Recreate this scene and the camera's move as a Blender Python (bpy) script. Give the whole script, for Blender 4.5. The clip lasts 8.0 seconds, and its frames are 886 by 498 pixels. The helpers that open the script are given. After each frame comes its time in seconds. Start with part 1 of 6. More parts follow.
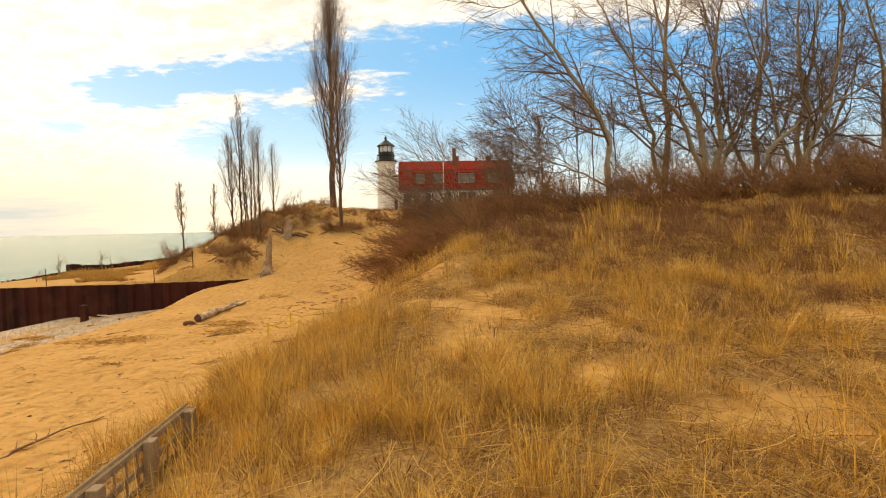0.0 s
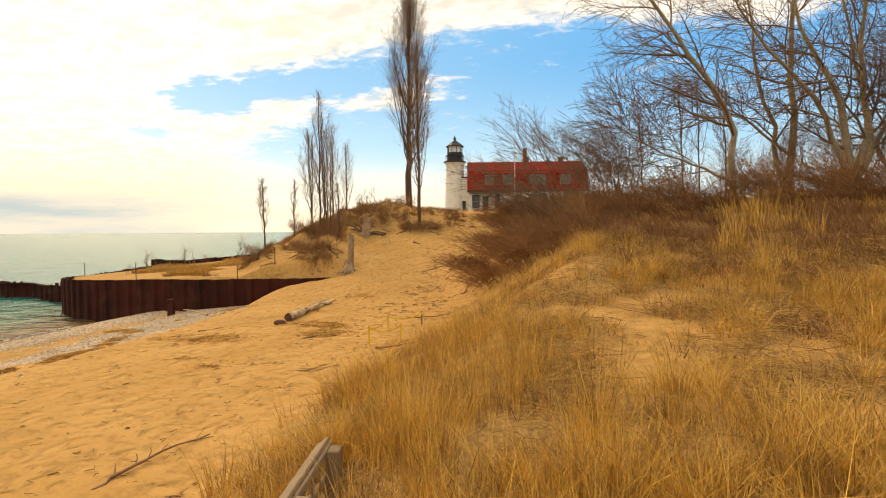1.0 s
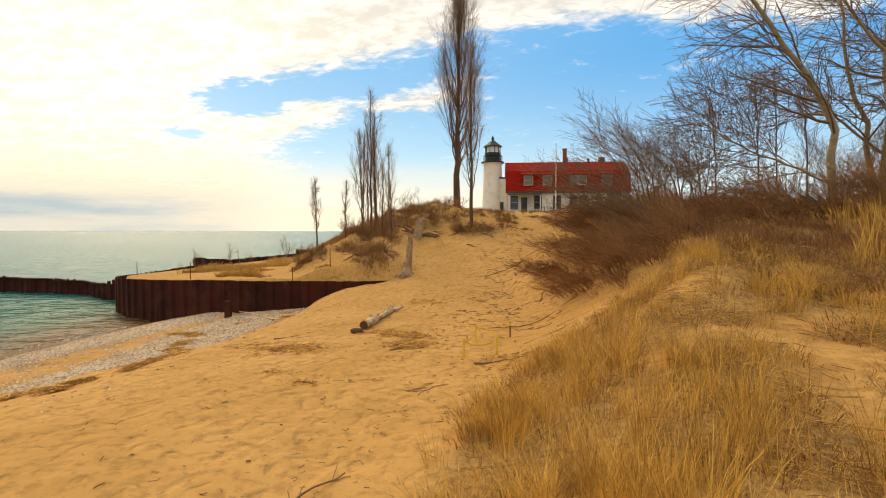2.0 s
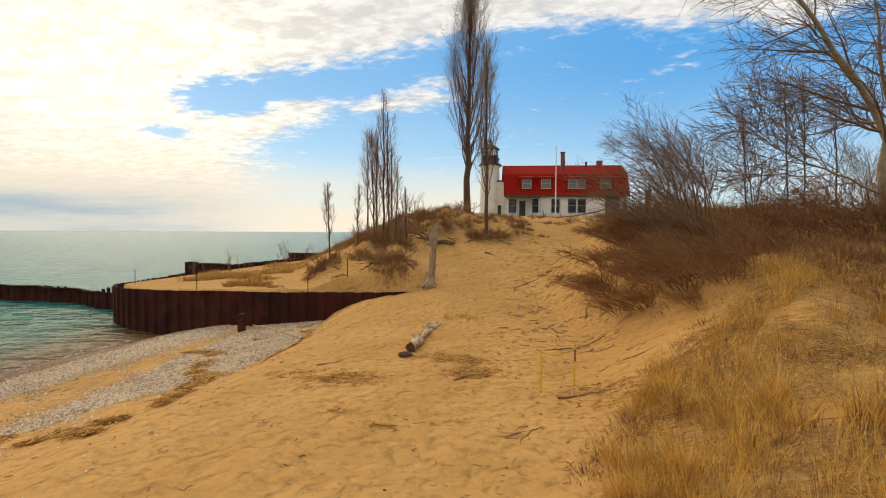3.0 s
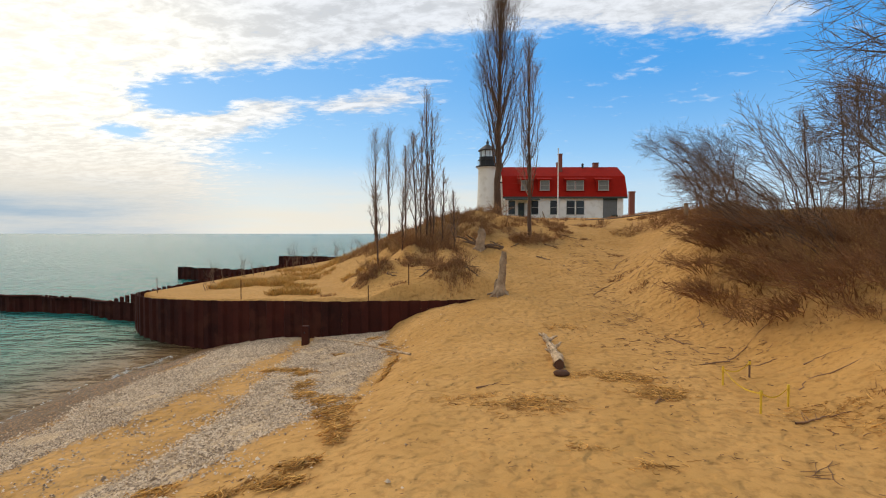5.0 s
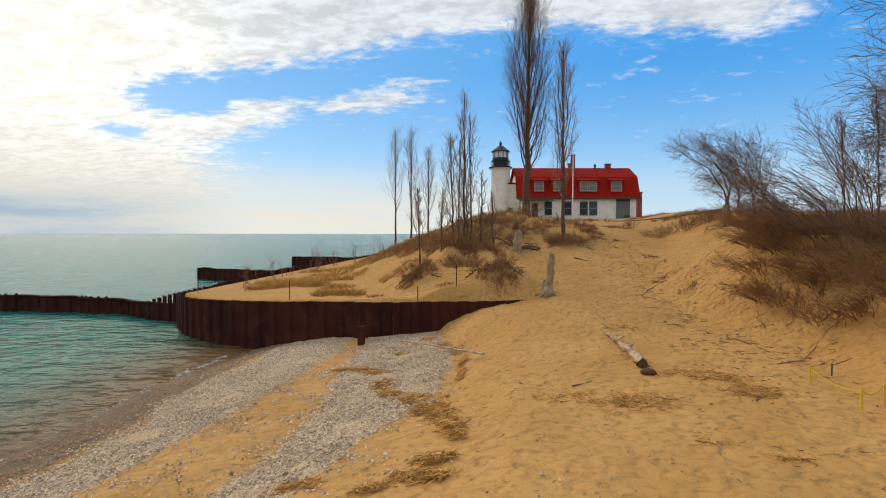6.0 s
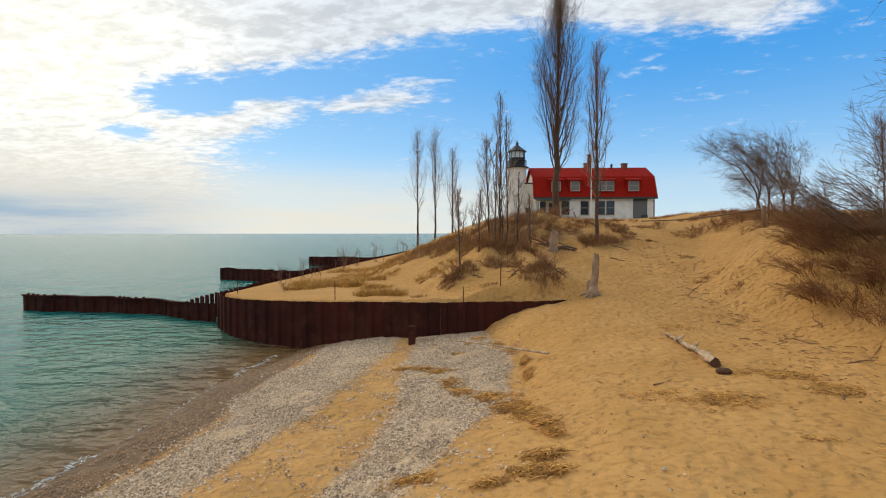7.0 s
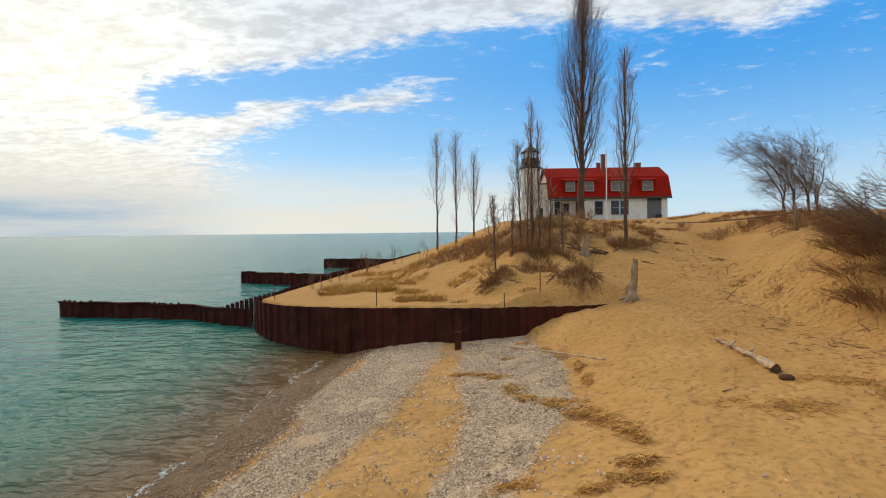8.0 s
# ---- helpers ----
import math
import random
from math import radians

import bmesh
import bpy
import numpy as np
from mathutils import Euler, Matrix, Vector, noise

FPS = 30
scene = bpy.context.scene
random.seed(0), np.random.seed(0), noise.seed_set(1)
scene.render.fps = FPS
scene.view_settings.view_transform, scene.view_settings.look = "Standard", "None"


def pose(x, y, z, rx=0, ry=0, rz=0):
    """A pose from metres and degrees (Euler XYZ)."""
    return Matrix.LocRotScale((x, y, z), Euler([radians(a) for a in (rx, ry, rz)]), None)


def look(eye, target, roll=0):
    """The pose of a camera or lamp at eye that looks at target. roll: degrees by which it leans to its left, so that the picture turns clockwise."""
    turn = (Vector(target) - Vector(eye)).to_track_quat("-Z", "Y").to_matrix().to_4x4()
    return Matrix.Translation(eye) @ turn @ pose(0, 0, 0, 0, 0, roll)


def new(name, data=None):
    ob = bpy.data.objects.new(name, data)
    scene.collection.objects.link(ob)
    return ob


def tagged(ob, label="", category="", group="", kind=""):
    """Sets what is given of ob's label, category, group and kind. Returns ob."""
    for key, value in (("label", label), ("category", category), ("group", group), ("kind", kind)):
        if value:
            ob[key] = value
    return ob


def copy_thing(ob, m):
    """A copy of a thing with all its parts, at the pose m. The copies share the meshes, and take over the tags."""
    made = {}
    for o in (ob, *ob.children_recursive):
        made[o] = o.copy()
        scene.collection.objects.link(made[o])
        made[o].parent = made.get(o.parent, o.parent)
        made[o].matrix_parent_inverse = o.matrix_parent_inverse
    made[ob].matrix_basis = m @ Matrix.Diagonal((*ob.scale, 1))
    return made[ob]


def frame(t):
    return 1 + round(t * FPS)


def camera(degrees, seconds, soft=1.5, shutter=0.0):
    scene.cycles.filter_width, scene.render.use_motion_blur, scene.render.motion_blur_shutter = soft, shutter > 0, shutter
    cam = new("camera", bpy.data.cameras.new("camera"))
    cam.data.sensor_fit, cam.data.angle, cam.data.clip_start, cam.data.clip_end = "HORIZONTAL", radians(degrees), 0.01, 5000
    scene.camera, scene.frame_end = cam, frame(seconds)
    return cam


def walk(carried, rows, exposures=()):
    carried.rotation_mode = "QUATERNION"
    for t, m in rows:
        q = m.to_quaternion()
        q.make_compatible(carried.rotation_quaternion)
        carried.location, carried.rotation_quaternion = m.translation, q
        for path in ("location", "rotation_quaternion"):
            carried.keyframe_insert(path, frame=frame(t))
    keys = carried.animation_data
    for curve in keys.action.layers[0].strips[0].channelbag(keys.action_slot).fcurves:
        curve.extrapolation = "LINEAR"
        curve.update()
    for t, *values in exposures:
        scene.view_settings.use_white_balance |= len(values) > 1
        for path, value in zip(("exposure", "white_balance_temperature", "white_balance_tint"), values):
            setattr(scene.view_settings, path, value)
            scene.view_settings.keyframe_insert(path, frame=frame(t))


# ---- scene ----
cam = camera(82.0, 8.0, soft=1.1)
PATH = [
    (0, (0.0, -0.0, 4.752), (0.0, 1.998, 4.662), -1.33),
    (0.5, (-0.704, 0.922, 4.635), (-0.81, 2.918, 4.555), -0.91),
    (1, (-1.506, 1.595, 4.561), (-1.733, 3.581, 4.488), -0.42),
    (1.5, (-2.395, 2.051, 4.538), (-2.692, 4.027, 4.466), -0.06),
    (2, (-3.25, 2.342, 4.663), (-3.577, 4.313, 4.592), 0.10),
    (3.5, (-6.235, 3.538, 5.053), (-6.461, 5.524, 4.99), 0.39),
    (4, (-7.367, 3.823, 5.05), (-7.557, 5.813, 4.989), 0.32),
    (4.5, (-8.429, 3.916, 5.07), (-8.585, 5.909, 5.009), 0.05),
    (6, (-11.64, 3.261, 5.197), (-11.783, 5.255, 5.136), 0.06),
    (6.5, (-12.459, 3.076, 5.175), (-12.613, 5.069, 5.114), 0.10),
    (7, (-13.37, 2.832, 5.268), (-13.533, 4.825, 5.205), -0.07),
    (7.5, (-14.279, 2.525, 5.444), (-14.45, 4.516, 5.377), -0.35),
    (8, (-14.995, 2.208, 5.654), (-15.172, 4.199, 5.586), -0.63),
]
walk(cam, [(t, look(eye, target, roll)) for t, eye, target, roll in PATH],
     [(0.0, 0.31, 8500, 12), (1.0, 0.27, 8200, 11), (1.5, 0.22, 7850, 10), (2.0, 0.13, 7600, 10), (3.5, -0.15, 6550, 10), (4.5, -0.17, 6250, 10), (6.0, -0.2, 6050, 9), (8.0, -0.22, 6000, 8)])
rng = np.random.default_rng(7)

# ---- world, sun ----
SUN_AZ, SUN_EL = -41.0, 17.0     # degrees; azimuth from +y towards +x


def sky_world():
    w = bpy.data.worlds.new("sky")
    scene.world = w
    w.use_nodes = True
    nt = w.node_tree
    nt.nodes.clear()
    N, L = nt.nodes.new, nt.links.new

    def m(op, a, b=None, c=None, clamp=False):
        n = N("ShaderNodeMath")
        n.operation, n.use_clamp = op, clamp
        for i, v in enumerate((a, b, c)):
            if v is None:
                continue
            if isinstance(v, (int, float)):
                n.inputs[i].default_value = v
            else:
                L(v, n.inputs[i])
        return n.outputs[0]

    def ss(x, lo, hi):
        n = N("ShaderNodeMapRange")
        n.interpolation_type = "SMOOTHSTEP"
        L(x, n.inputs[0])
        n.inputs[1].default_value, n.inputs[2].default_value = lo, hi
        return n.outputs[0]

    def mix(f, a, b):
        n = N("ShaderNodeMix")
        n.data_type = "RGBA"
        if isinstance(f, (int, float)):
            n.inputs[0].default_value = f
        else:
            L(f, n.inputs[0])
        for i, v in ((6, a), (7, b)):
            if isinstance(v, tuple):
                n.inputs[i].default_value = (*v, 1)
            else:
                L(v, n.inputs[i])
        return n.outputs[2]

    tc = N("ShaderNodeTexCoord")
    sep = N("ShaderNodeSeparateXYZ")
    L(tc.outputs["Generated"], sep.inputs[0])
    x, y, z = sep.outputs
    az = m("MULTIPLY", m("ARCTAN2", x, y), 57.2958)
    el = m("MULTIPLY", m("ARCSINE", m("MINIMUM", m("MAXIMUM", z, -1.0), 1.0)), 57.2958)

    def blob(a0, e0, ra, re):
        da = m("DIVIDE", m("SUBTRACT", az, a0), ra)
        de = m("DIVIDE", m("SUBTRACT", el, e0), re)
        return m("EXPONENT", m("MULTIPLY", m("ADD", m("MULTIPLY", da, da), m("MULTIPLY", de, de)), -1.0))

    zz = m("ADD", m("MAXIMUM", z, 0.0), 0.12)
    comb = N("ShaderNodeCombineXYZ")
    L(m("DIVIDE", x, zz), comb.inputs[0])
    L(m("DIVIDE", y, zz), comb.inputs[1])

    def tex(scale, detail, rough, off, dist=0.0):
        mp = N("ShaderNodeMapping")
        mp.inputs["Location"].default_value = off
        mp.inputs["Rotation"].default_value = (0, 0, 0.5)
        mp.inputs["Scale"].default_value = (1.0, 1.5, 1.0)
        L(comb.outputs[0], mp.inputs[0])
        n = N("ShaderNodeTexNoise")
        n.inputs["Scale"].default_value, n.inputs["Detail"].default_value, n.inputs["Roughness"].default_value = scale, detail, rough
        n.inputs["Distortion"].default_value = dist
        L(mp.outputs[0], n.inputs["Vector"])
        return n.outputs[0]

    big, fine = tex(1.1, 4, 0.55, (3, 1, 0)), tex(4.6, 8, 0.66, (0, 5, 2), 0.4)
    rip = tex(12.0, 4, 0.6, (2, 3, 7), 0.3)
    # how much cloud: thick towards the sun, a deck overhead whose edge climbs to the east, small holes and rippled patches below it
    cover = m("MULTIPLY", m("SUBTRACT", 1.0, ss(az, -39.0, -22.0)), 0.95)
    edge = m("SUBTRACT", m("ADD", 13.6, m("MULTIPLY", ss(az, -38.0, 2.0), 7.2)), m("MULTIPLY", ss(az, 4.0, 28.0), 3.0))
    deck = m("MULTIPLY", ss(m("SUBTRACT", el, edge), -1.2, 3.4), m("SUBTRACT", 1.0, m("MULTIPLY", m("SUBTRACT", ss(az, 25.0, 36.0), ss(az, 55.0, 80.0)), 0.8)))
    cover = m("MAXIMUM", cover, m("MULTIPLY", deck, 0.95))
    for a0, e0, ra, re, k in ((-31.0, 13.2, 4.6, 1.6, -1.0), (-36.3, 9.6, 2.6, 0.9, -0.8), (-20.0, 15.6, 4.0, 1.2, -0.35), (-30.5, 10.2, 3.4, 1.2, 0.55), (-27.0, 11.4, 3.4, 1.2, 0.8), (-23.5, 13.0, 3.6, 1.2, 0.8),
                              (-15.0, 13.6, 5.0, 0.9, 0.62), (-10.0, 14.6, 5.0, 0.9, 0.6), (-7.5, 16.2, 3.5, 0.7, 0.4), (-36.0, 6.5, 9.0, 1.8, 0.25)):
        cover = m("ADD", cover, m("MULTIPLY", blob(a0, e0, ra, re), k))
    cover = m("ADD", cover, m("MULTIPLY", m("SUBTRACT", big, 0.5), 0.5))
    cover = m("ADD", cover, m("MULTIPLY", m("SUBTRACT", fine, 0.5), 1.3))
    cover = m("ADD", cover, m("MULTIPLY", m("SUBTRACT", rip, 0.5), 0.9))
    cloud = ss(cover, 0.12, 0.72)
    sky = N("ShaderNodeTexSky")
    sky.sky_type, sky.sun_disc = "NISHITA", False
    sky.sun_elevation, sky.sun_rotation = radians(SUN_EL), radians(SUN_AZ)
    sky.air_density, sky.dust_density, sky.ozone_density = 1.0, 0.3, 2.5
    sc = N("ShaderNodeVectorMath")
    sc.operation = "SCALE"
    L(sky.outputs[0], sc.inputs[0])
    sc.inputs["Scale"].default_value = 0.11
    blue = mix(m("MULTIPLY", ss(el, -2.0, 19.0), m("ADD", 0.72, m("MULTIPLY", ss(az, -22.0, 22.0), 0.22))), (0.66, 0.96, 1.13), (0.065, 0.42, 0.98))
    blue = mix(0.85, sc.outputs[0], blue)
    glow = blob(SUN_AZ, 15.0, 16.0, 11.0)
    shade = m("ADD", 0.80, m("MULTIPLY", ss(m("ADD", fine, m("MULTIPLY", m("SUBTRACT", rip, 0.5), 0.8)), 0.32, 0.68), 0.27))
    ccol = mix(glow, (0.93, 0.94, 0.95), (1.5, 1.38, 1.14))
    shaded = N("ShaderNodeVectorMath")
    shaded.operation = "SCALE"
    L(ccol, shaded.inputs[0])
    L(shade, shaded.inputs["Scale"])
    col = mix(cloud, blue, shaded.outputs[0])
    # haze along the horizon: cream low down, a grey-blue bank over the lake
    cs = N("ShaderNodeCombineXYZ")
    L(m("MULTIPLY", az, 0.05), cs.inputs[0])
    L(m("MULTIPLY", el, 0.42), cs.inputs[1])
    ns = N("ShaderNodeTexNoise")
    ns.inputs["Scale"].default_value, ns.inputs["Detail"].default_value, ns.inputs["Roughness"].default_value = 1.0, 5, 0.6
    L(cs.outputs[0], ns.inputs["Vector"])
    strat = ss(ns.outputs[0], 0.32, 0.66)
    low = m("MULTIPLY", m("SUBTRACT", 1.0, ss(m("ADD", el, m("MULTIPLY", ss(az, -38.0, -22.0), 1.2)), 3.6, 10.5)), m("ADD", 0.68, m("MULTIPLY", strat, 0.34)))
    low = m("MULTIPLY", low, m("SUBTRACT", 1.0, m("MULTIPLY", ss(az, -8.0, 20.0), 0.6)))
    col = mix(m("MULTIPLY", low, 0.85), col, (1.06, 0.93, 0.73))
    bank = m("MULTIPLY", m("MULTIPLY", m("SUBTRACT", 1.0, ss(el, 1.8, 6.2)), m("SUBTRACT", 1.15, m("MULTIPLY", strat, 0.6))), m("SUBTRACT", 1.0, ss(az, -44.0, -22.0)))
    col = mix(m("MULTIPLY", bank, 0.9), col, (0.45, 0.57, 0.66))
    bg = N("ShaderNodeBackground")
    L(col, bg.inputs[0])
    bg.inputs[1].default_value = 1.0
    out = N("ShaderNodeOutputWorld")
    L(bg.outputs[0], out.inputs[0])


sky_world()
sun = new("sun", bpy.data.lights.new("sun", "SUN"))
sun.data.energy, sun.data.angle, sun.data.color = 1.78, radians(30), (1.0, 0.82, 0.57)
sun.matrix_world = look((0, 0, 60), (-math.sin(radians(SUN_AZ)) * 50, -math.cos(radians(SUN_AZ)) * 50, 60 - 50 * math.tan(radians(SUN_EL + 16))))


# ---- materials ----
def material(name, base, rough=0.8, metal=0.0, alt=None, scale=4.0, fine=40.0, bump=0.3, dist=0.02, per_object=0.0, island=0.0, stain=None, stain_scale=1.2, coord="pos", contrast=0.9):
    """A surface with two scales of variation and relief."""
    mat = bpy.data.materials.new(name)
    mat.use_nodes = True
    nt = mat.node_tree
    N, L = nt.nodes.new, nt.links.new
    p = nt.nodes["Principled BSDF"]
    p.inputs["Roughness"].default_value, p.inputs["Metallic"].default_value = rough, metal
    geo = N("ShaderNodeNewGeometry")
    tco = N("ShaderNodeTexCoord")
    vec = geo.outputs["Position"] if coord == "pos" else tco.outputs["Object"]
    n1, n2 = N("ShaderNodeTexNoise"), N("ShaderNodeTexNoise")
    for n, s, d in ((n1, scale, 3), (n2, fine, 4)):
        n.inputs["Scale"].default_value, n.inputs["Detail"].default_value = s, d
        L(vec, n.inputs["Vector"])
    alt = alt or tuple(c * 0.6 for c in base)
    mx = N("ShaderNodeMix")
    mx.data_type = "RGBA"
    mx.inputs[6].default_value, mx.inputs[7].default_value = (*base, 1), (*alt, 1)
    s1 = N("ShaderNodeMath")
    s1.operation = "MULTIPLY_ADD"
    L(n1.outputs[0], s1.inputs[0])
    s1.inputs[1].default_value = contrast
    s2 = N("ShaderNodeMath")
    s2.operation = "MULTIPLY_ADD"
    L(n2.outputs[0], s2.inputs[0])
    s2.inputs[1].default_value, s2.inputs[2].default_value = 0.8, 0.05 - contrast / 2
    L(s2.outputs[0], s1.inputs[2])
    last = s1.outputs[0]
    for src, amount in (("obj", per_object), ("isl", island)):
        if amount:
            info = N("ShaderNodeObjectInfo").outputs["Random"] if src == "obj" else geo.outputs["Random Per Island"]
            a = N("ShaderNodeMath")
            a.operation = "MULTIPLY_ADD"
            L(info, a.inputs[0])
            a.inputs[1].default_value = amount
            L(last, a.inputs[2])
            b = N("ShaderNodeMath")
            b.operation = "SUBTRACT"
            L(a.outputs[0], b.inputs[0])
            b.inputs[1].default_value = amount / 2
            last = b.outputs[0]
    cl = N("ShaderNodeClamp")
    L(last, cl.inputs[0])
    L(cl.outputs[0], mx.inputs[0])
    colour = mx.outputs[2]
    if stain:
        n3 = N("ShaderNodeTexNoise")
        n3.inputs["Scale"].default_value, n3.inputs["Detail"].default_value = stain_scale, 5
        L(vec, n3.inputs["Vector"])
        r = N("ShaderNodeMapRange")
        r.interpolation_type = "SMOOTHSTEP"
        L(n3.outputs[0], r.inputs[0])
        r.inputs[1].default_value, r.inputs[2].default_value, r.inputs[4].default_value = 0.5, 0.68, 0.75
        m3 = N("ShaderNodeMix")
        m3.data_type = "RGBA"
        L(r.outputs[0], m3.inputs[0])
        L(colour, m3.inputs[6])
        m3.inputs[7].default_value = (*stain, 1)
        colour = m3.outputs[2]
    L(colour, p.inputs["Base Color"])
    if bump:
        bp = N("ShaderNodeBump")
        bp.inputs["Strength"].default_value, bp.inputs["Distance"].default_value = bump, dist
        L(n2.outputs[0], bp.inputs["Height"])
        L(bp.outputs[0], p.inputs["Normal"])
    return mat


def ground_material():
    """Sand, with shingle, wet sand and litter where the sheet's masks say."""
    mat = bpy.data.materials.new("sand")
    mat.use_nodes = True
    nt = mat.node_tree
    N, L = nt.nodes.new, nt.links.new
    p = nt.nodes["Principled BSDF"]
    geo = N("ShaderNodeNewGeometry")
    at = N("ShaderNodeVertexColor")
    at.layer_name = "cover"
    sep = N("ShaderNodeSeparateColor")
    L(at.outputs[0], sep.inputs[0])

    def noise_tex(s, d=4, r=0.55):
        n = N("ShaderNodeTexNoise")
        n.inputs["Scale"].default_value, n.inputs["Detail"].default_value, n.inputs["Roughness"].default_value = s, d, r
        L(geo.outputs["Position"], n.inputs["Vector"])
        return n.outputs[0]

    def mix(f, a, b):
        n = N("ShaderNodeMix")
        n.data_type = "RGBA"
        L(f, n.inputs[0])
        for i, v in ((6, a), (7, b)):
            if isinstance(v, tuple):
                n.inputs[i].default_value = (*v, 1)
            else:
                L(v, n.inputs[i])
        return n.outputs[2]

    def rng_(x, lo, hi, a=0.0, b=1.0):
        n = N("ShaderNodeMapRange")
        n.interpolation_type = "SMOOTHSTEP"
        L(x, n.inputs[0])
        for i, v in enumerate((lo, hi, a, b)):
            n.inputs[i + 1].default_value = v
        return n.outputs[0]

    def mul(a, b, op="MULTIPLY"):
        n = N("ShaderNodeMath")
        n.operation = op
        for i, v in enumerate((a, b)):
            if isinstance(v, (int, float)):
                n.inputs[i].default_value = v
            else:
                L(v, n.inputs[i])
        return n.outputs[0]

    big, mid, fine = noise_tex(0.35), noise_tex(2.3, 5, 0.6), noise_tex(60.0, 3)
    sand = mix(rng_(big, 0.35, 0.65), (0.50, 0.270, 0.079), (0.575, 0.320, 0.104))
    sand = mix(rng_(mid, 0.45, 0.75, 0, 0.55), sand, (0.46, 0.24, 0.07))
    sand = mix(rng_(fine, 0.4, 0.75, 0, 0.35), sand, (0.40, 0.22, 0.075))
    mott = noise_tex(6.5, 4, 0.6)
    sand = mix(rng_(mott, 0.46, 0.68, 0, 0.6), sand, (0.33, 0.17, 0.052))
    speck = noise_tex(9.0, 2, 0.4)
    sand = mix(rng_(speck, 0.68, 0.74, 0, 0.5), sand, (0.14, 0.085, 0.035))
    vor = N("ShaderNodeTexVoronoi")
    vor.inputs["Scale"].default_value = 22.0
    L(geo.outputs["Position"], vor.inputs["Vector"])
    stone = mix(rng_(vor.outputs["Color"], 0.2, 0.8), (0.58, 0.43, 0.27), (0.36, 0.26, 0.16))
    col = mix(rng_(mul(sep.outputs[0], mul(mott, 0.9), "ADD"), 0.6, 1.15, 0, 0.9), sand, stone)
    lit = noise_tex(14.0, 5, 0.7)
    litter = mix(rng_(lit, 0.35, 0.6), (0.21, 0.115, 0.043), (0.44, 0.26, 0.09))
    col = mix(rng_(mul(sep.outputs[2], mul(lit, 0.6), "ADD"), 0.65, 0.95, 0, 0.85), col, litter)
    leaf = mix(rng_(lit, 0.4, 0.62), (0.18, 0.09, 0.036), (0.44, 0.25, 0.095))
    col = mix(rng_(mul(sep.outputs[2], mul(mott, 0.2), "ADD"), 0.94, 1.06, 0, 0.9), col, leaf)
    wet = mix(rng_(mid, 0.3, 0.7), (0.10, 0.056, 0.023), (0.165, 0.096, 0.042))
    wf = rng_(mul(sep.outputs[1], mul(mid, 0.35), "ADD"), 0.45, 0.85)
    col = mix(wf, col, wet)
    L(col, p.inputs["Base Color"])
    L(rng_(wf, 0, 1, 0.95, 0.6), p.inputs["Roughness"])
    p.inputs["Specular IOR Level"].default_value = 0.1
    # trodden sand: shallow dents and grain
    dent = N("ShaderNodeTexVoronoi")
    dent.feature = "SMOOTH_F1"
    dent.inputs["Scale"].default_value = 3.4
    warp = N("ShaderNodeTexNoise")
    warp.inputs["Scale"].default_value = 1.1
    warp.inputs["Detail"].default_value = 4
    L(geo.outputs["Position"], warp.inputs["Vector"])
    wm = N("ShaderNodeVectorMath")
    wm.operation = "ADD"
    L(geo.outputs["Position"], wm.inputs[0])
    L(warp.outputs["Color"], wm.inputs[1])
    L(wm.outputs[0], dent.inputs["Vector"])
    h = mul(mul(rng_(dent.outputs["Distance"], 0.1, 0.6), 0.09), mul(mid, 0.08), "ADD")
    h = mul(h, mul(fine, 0.012), "ADD")
    bp = N("ShaderNodeBump")
    bp.inputs["Strength"].default_value, bp.inputs["Distance"].default_value = 0.8, 0.7
    L(h, bp.inputs["Height"])
    L(bp.outputs[0], p.inputs["Normal"])
    return mat


def water_material():
    mat = bpy.data.materials.new("lake water")
    mat.use_nodes = True
    nt = mat.node_tree
    N, L = nt.nodes.new, nt.links.new
    p = nt.nodes["Principled BSDF"]
    geo = N("ShaderNodeNewGeometry")
    at = N("ShaderNodeVertexColor")
    at.layer_name = "depth"
    ramp = N("ShaderNodeValToRGB")
    e = ramp.color_ramp.elements
    e[0].position, e[0].color = 0.0, (0.15, 0.088, 0.036, 1)
    e[1].position, e[1].color = 1.0, (0.016, 0.150, 0.132, 1)
    for at_, c in ((0.09, (0.115, 0.085, 0.045)), (0.22, (0.078, 0.108, 0.072)), (0.36, (0.052, 0.145, 0.108)), (0.65, (0.030, 0.150, 0.120))):
        e.new(at_).color = (*c, 1)
    L(at.outputs[0], ramp.inputs[0])
    L(ramp.outputs[0], p.inputs["Base Color"])
    p.inputs["Roughness"].default_value, p.inputs["IOR"].default_value = 0.14, 1.22
    p.inputs["Specular IOR Level"].default_value = 0.09
    prev = None
    for sc, ds, rot in ((0.16, 0.75, 0.12), (0.55, 0.48, -0.15), (1.7, 0.16, 0.25), (5.0, 0.05, 0.0)):
        mp = N("ShaderNodeMapping")
        mp.inputs["Rotation"].default_value = (0, 0, rot)
        mp.inputs["Scale"].default_value = (0.8, 1.35, 1)
        L(geo.outputs["Position"], mp.inputs[0])
        n = N("ShaderNodeTexNoise")
        n.inputs["Scale"].default_value, n.inputs["Detail"].default_value = sc, 3
        L(mp.outputs[0], n.inputs["Vector"])
        bp = N("ShaderNodeBump")
        bp.inputs["Strength"].default_value, bp.inputs["Distance"].default_value = 1.0, ds
        L(n.outputs[0], bp.inputs["Height"])
        if prev:
            L(prev, bp.inputs["Normal"])
        prev = bp.outputs[0]
    L(prev, p.inputs["Normal"])
    return mat


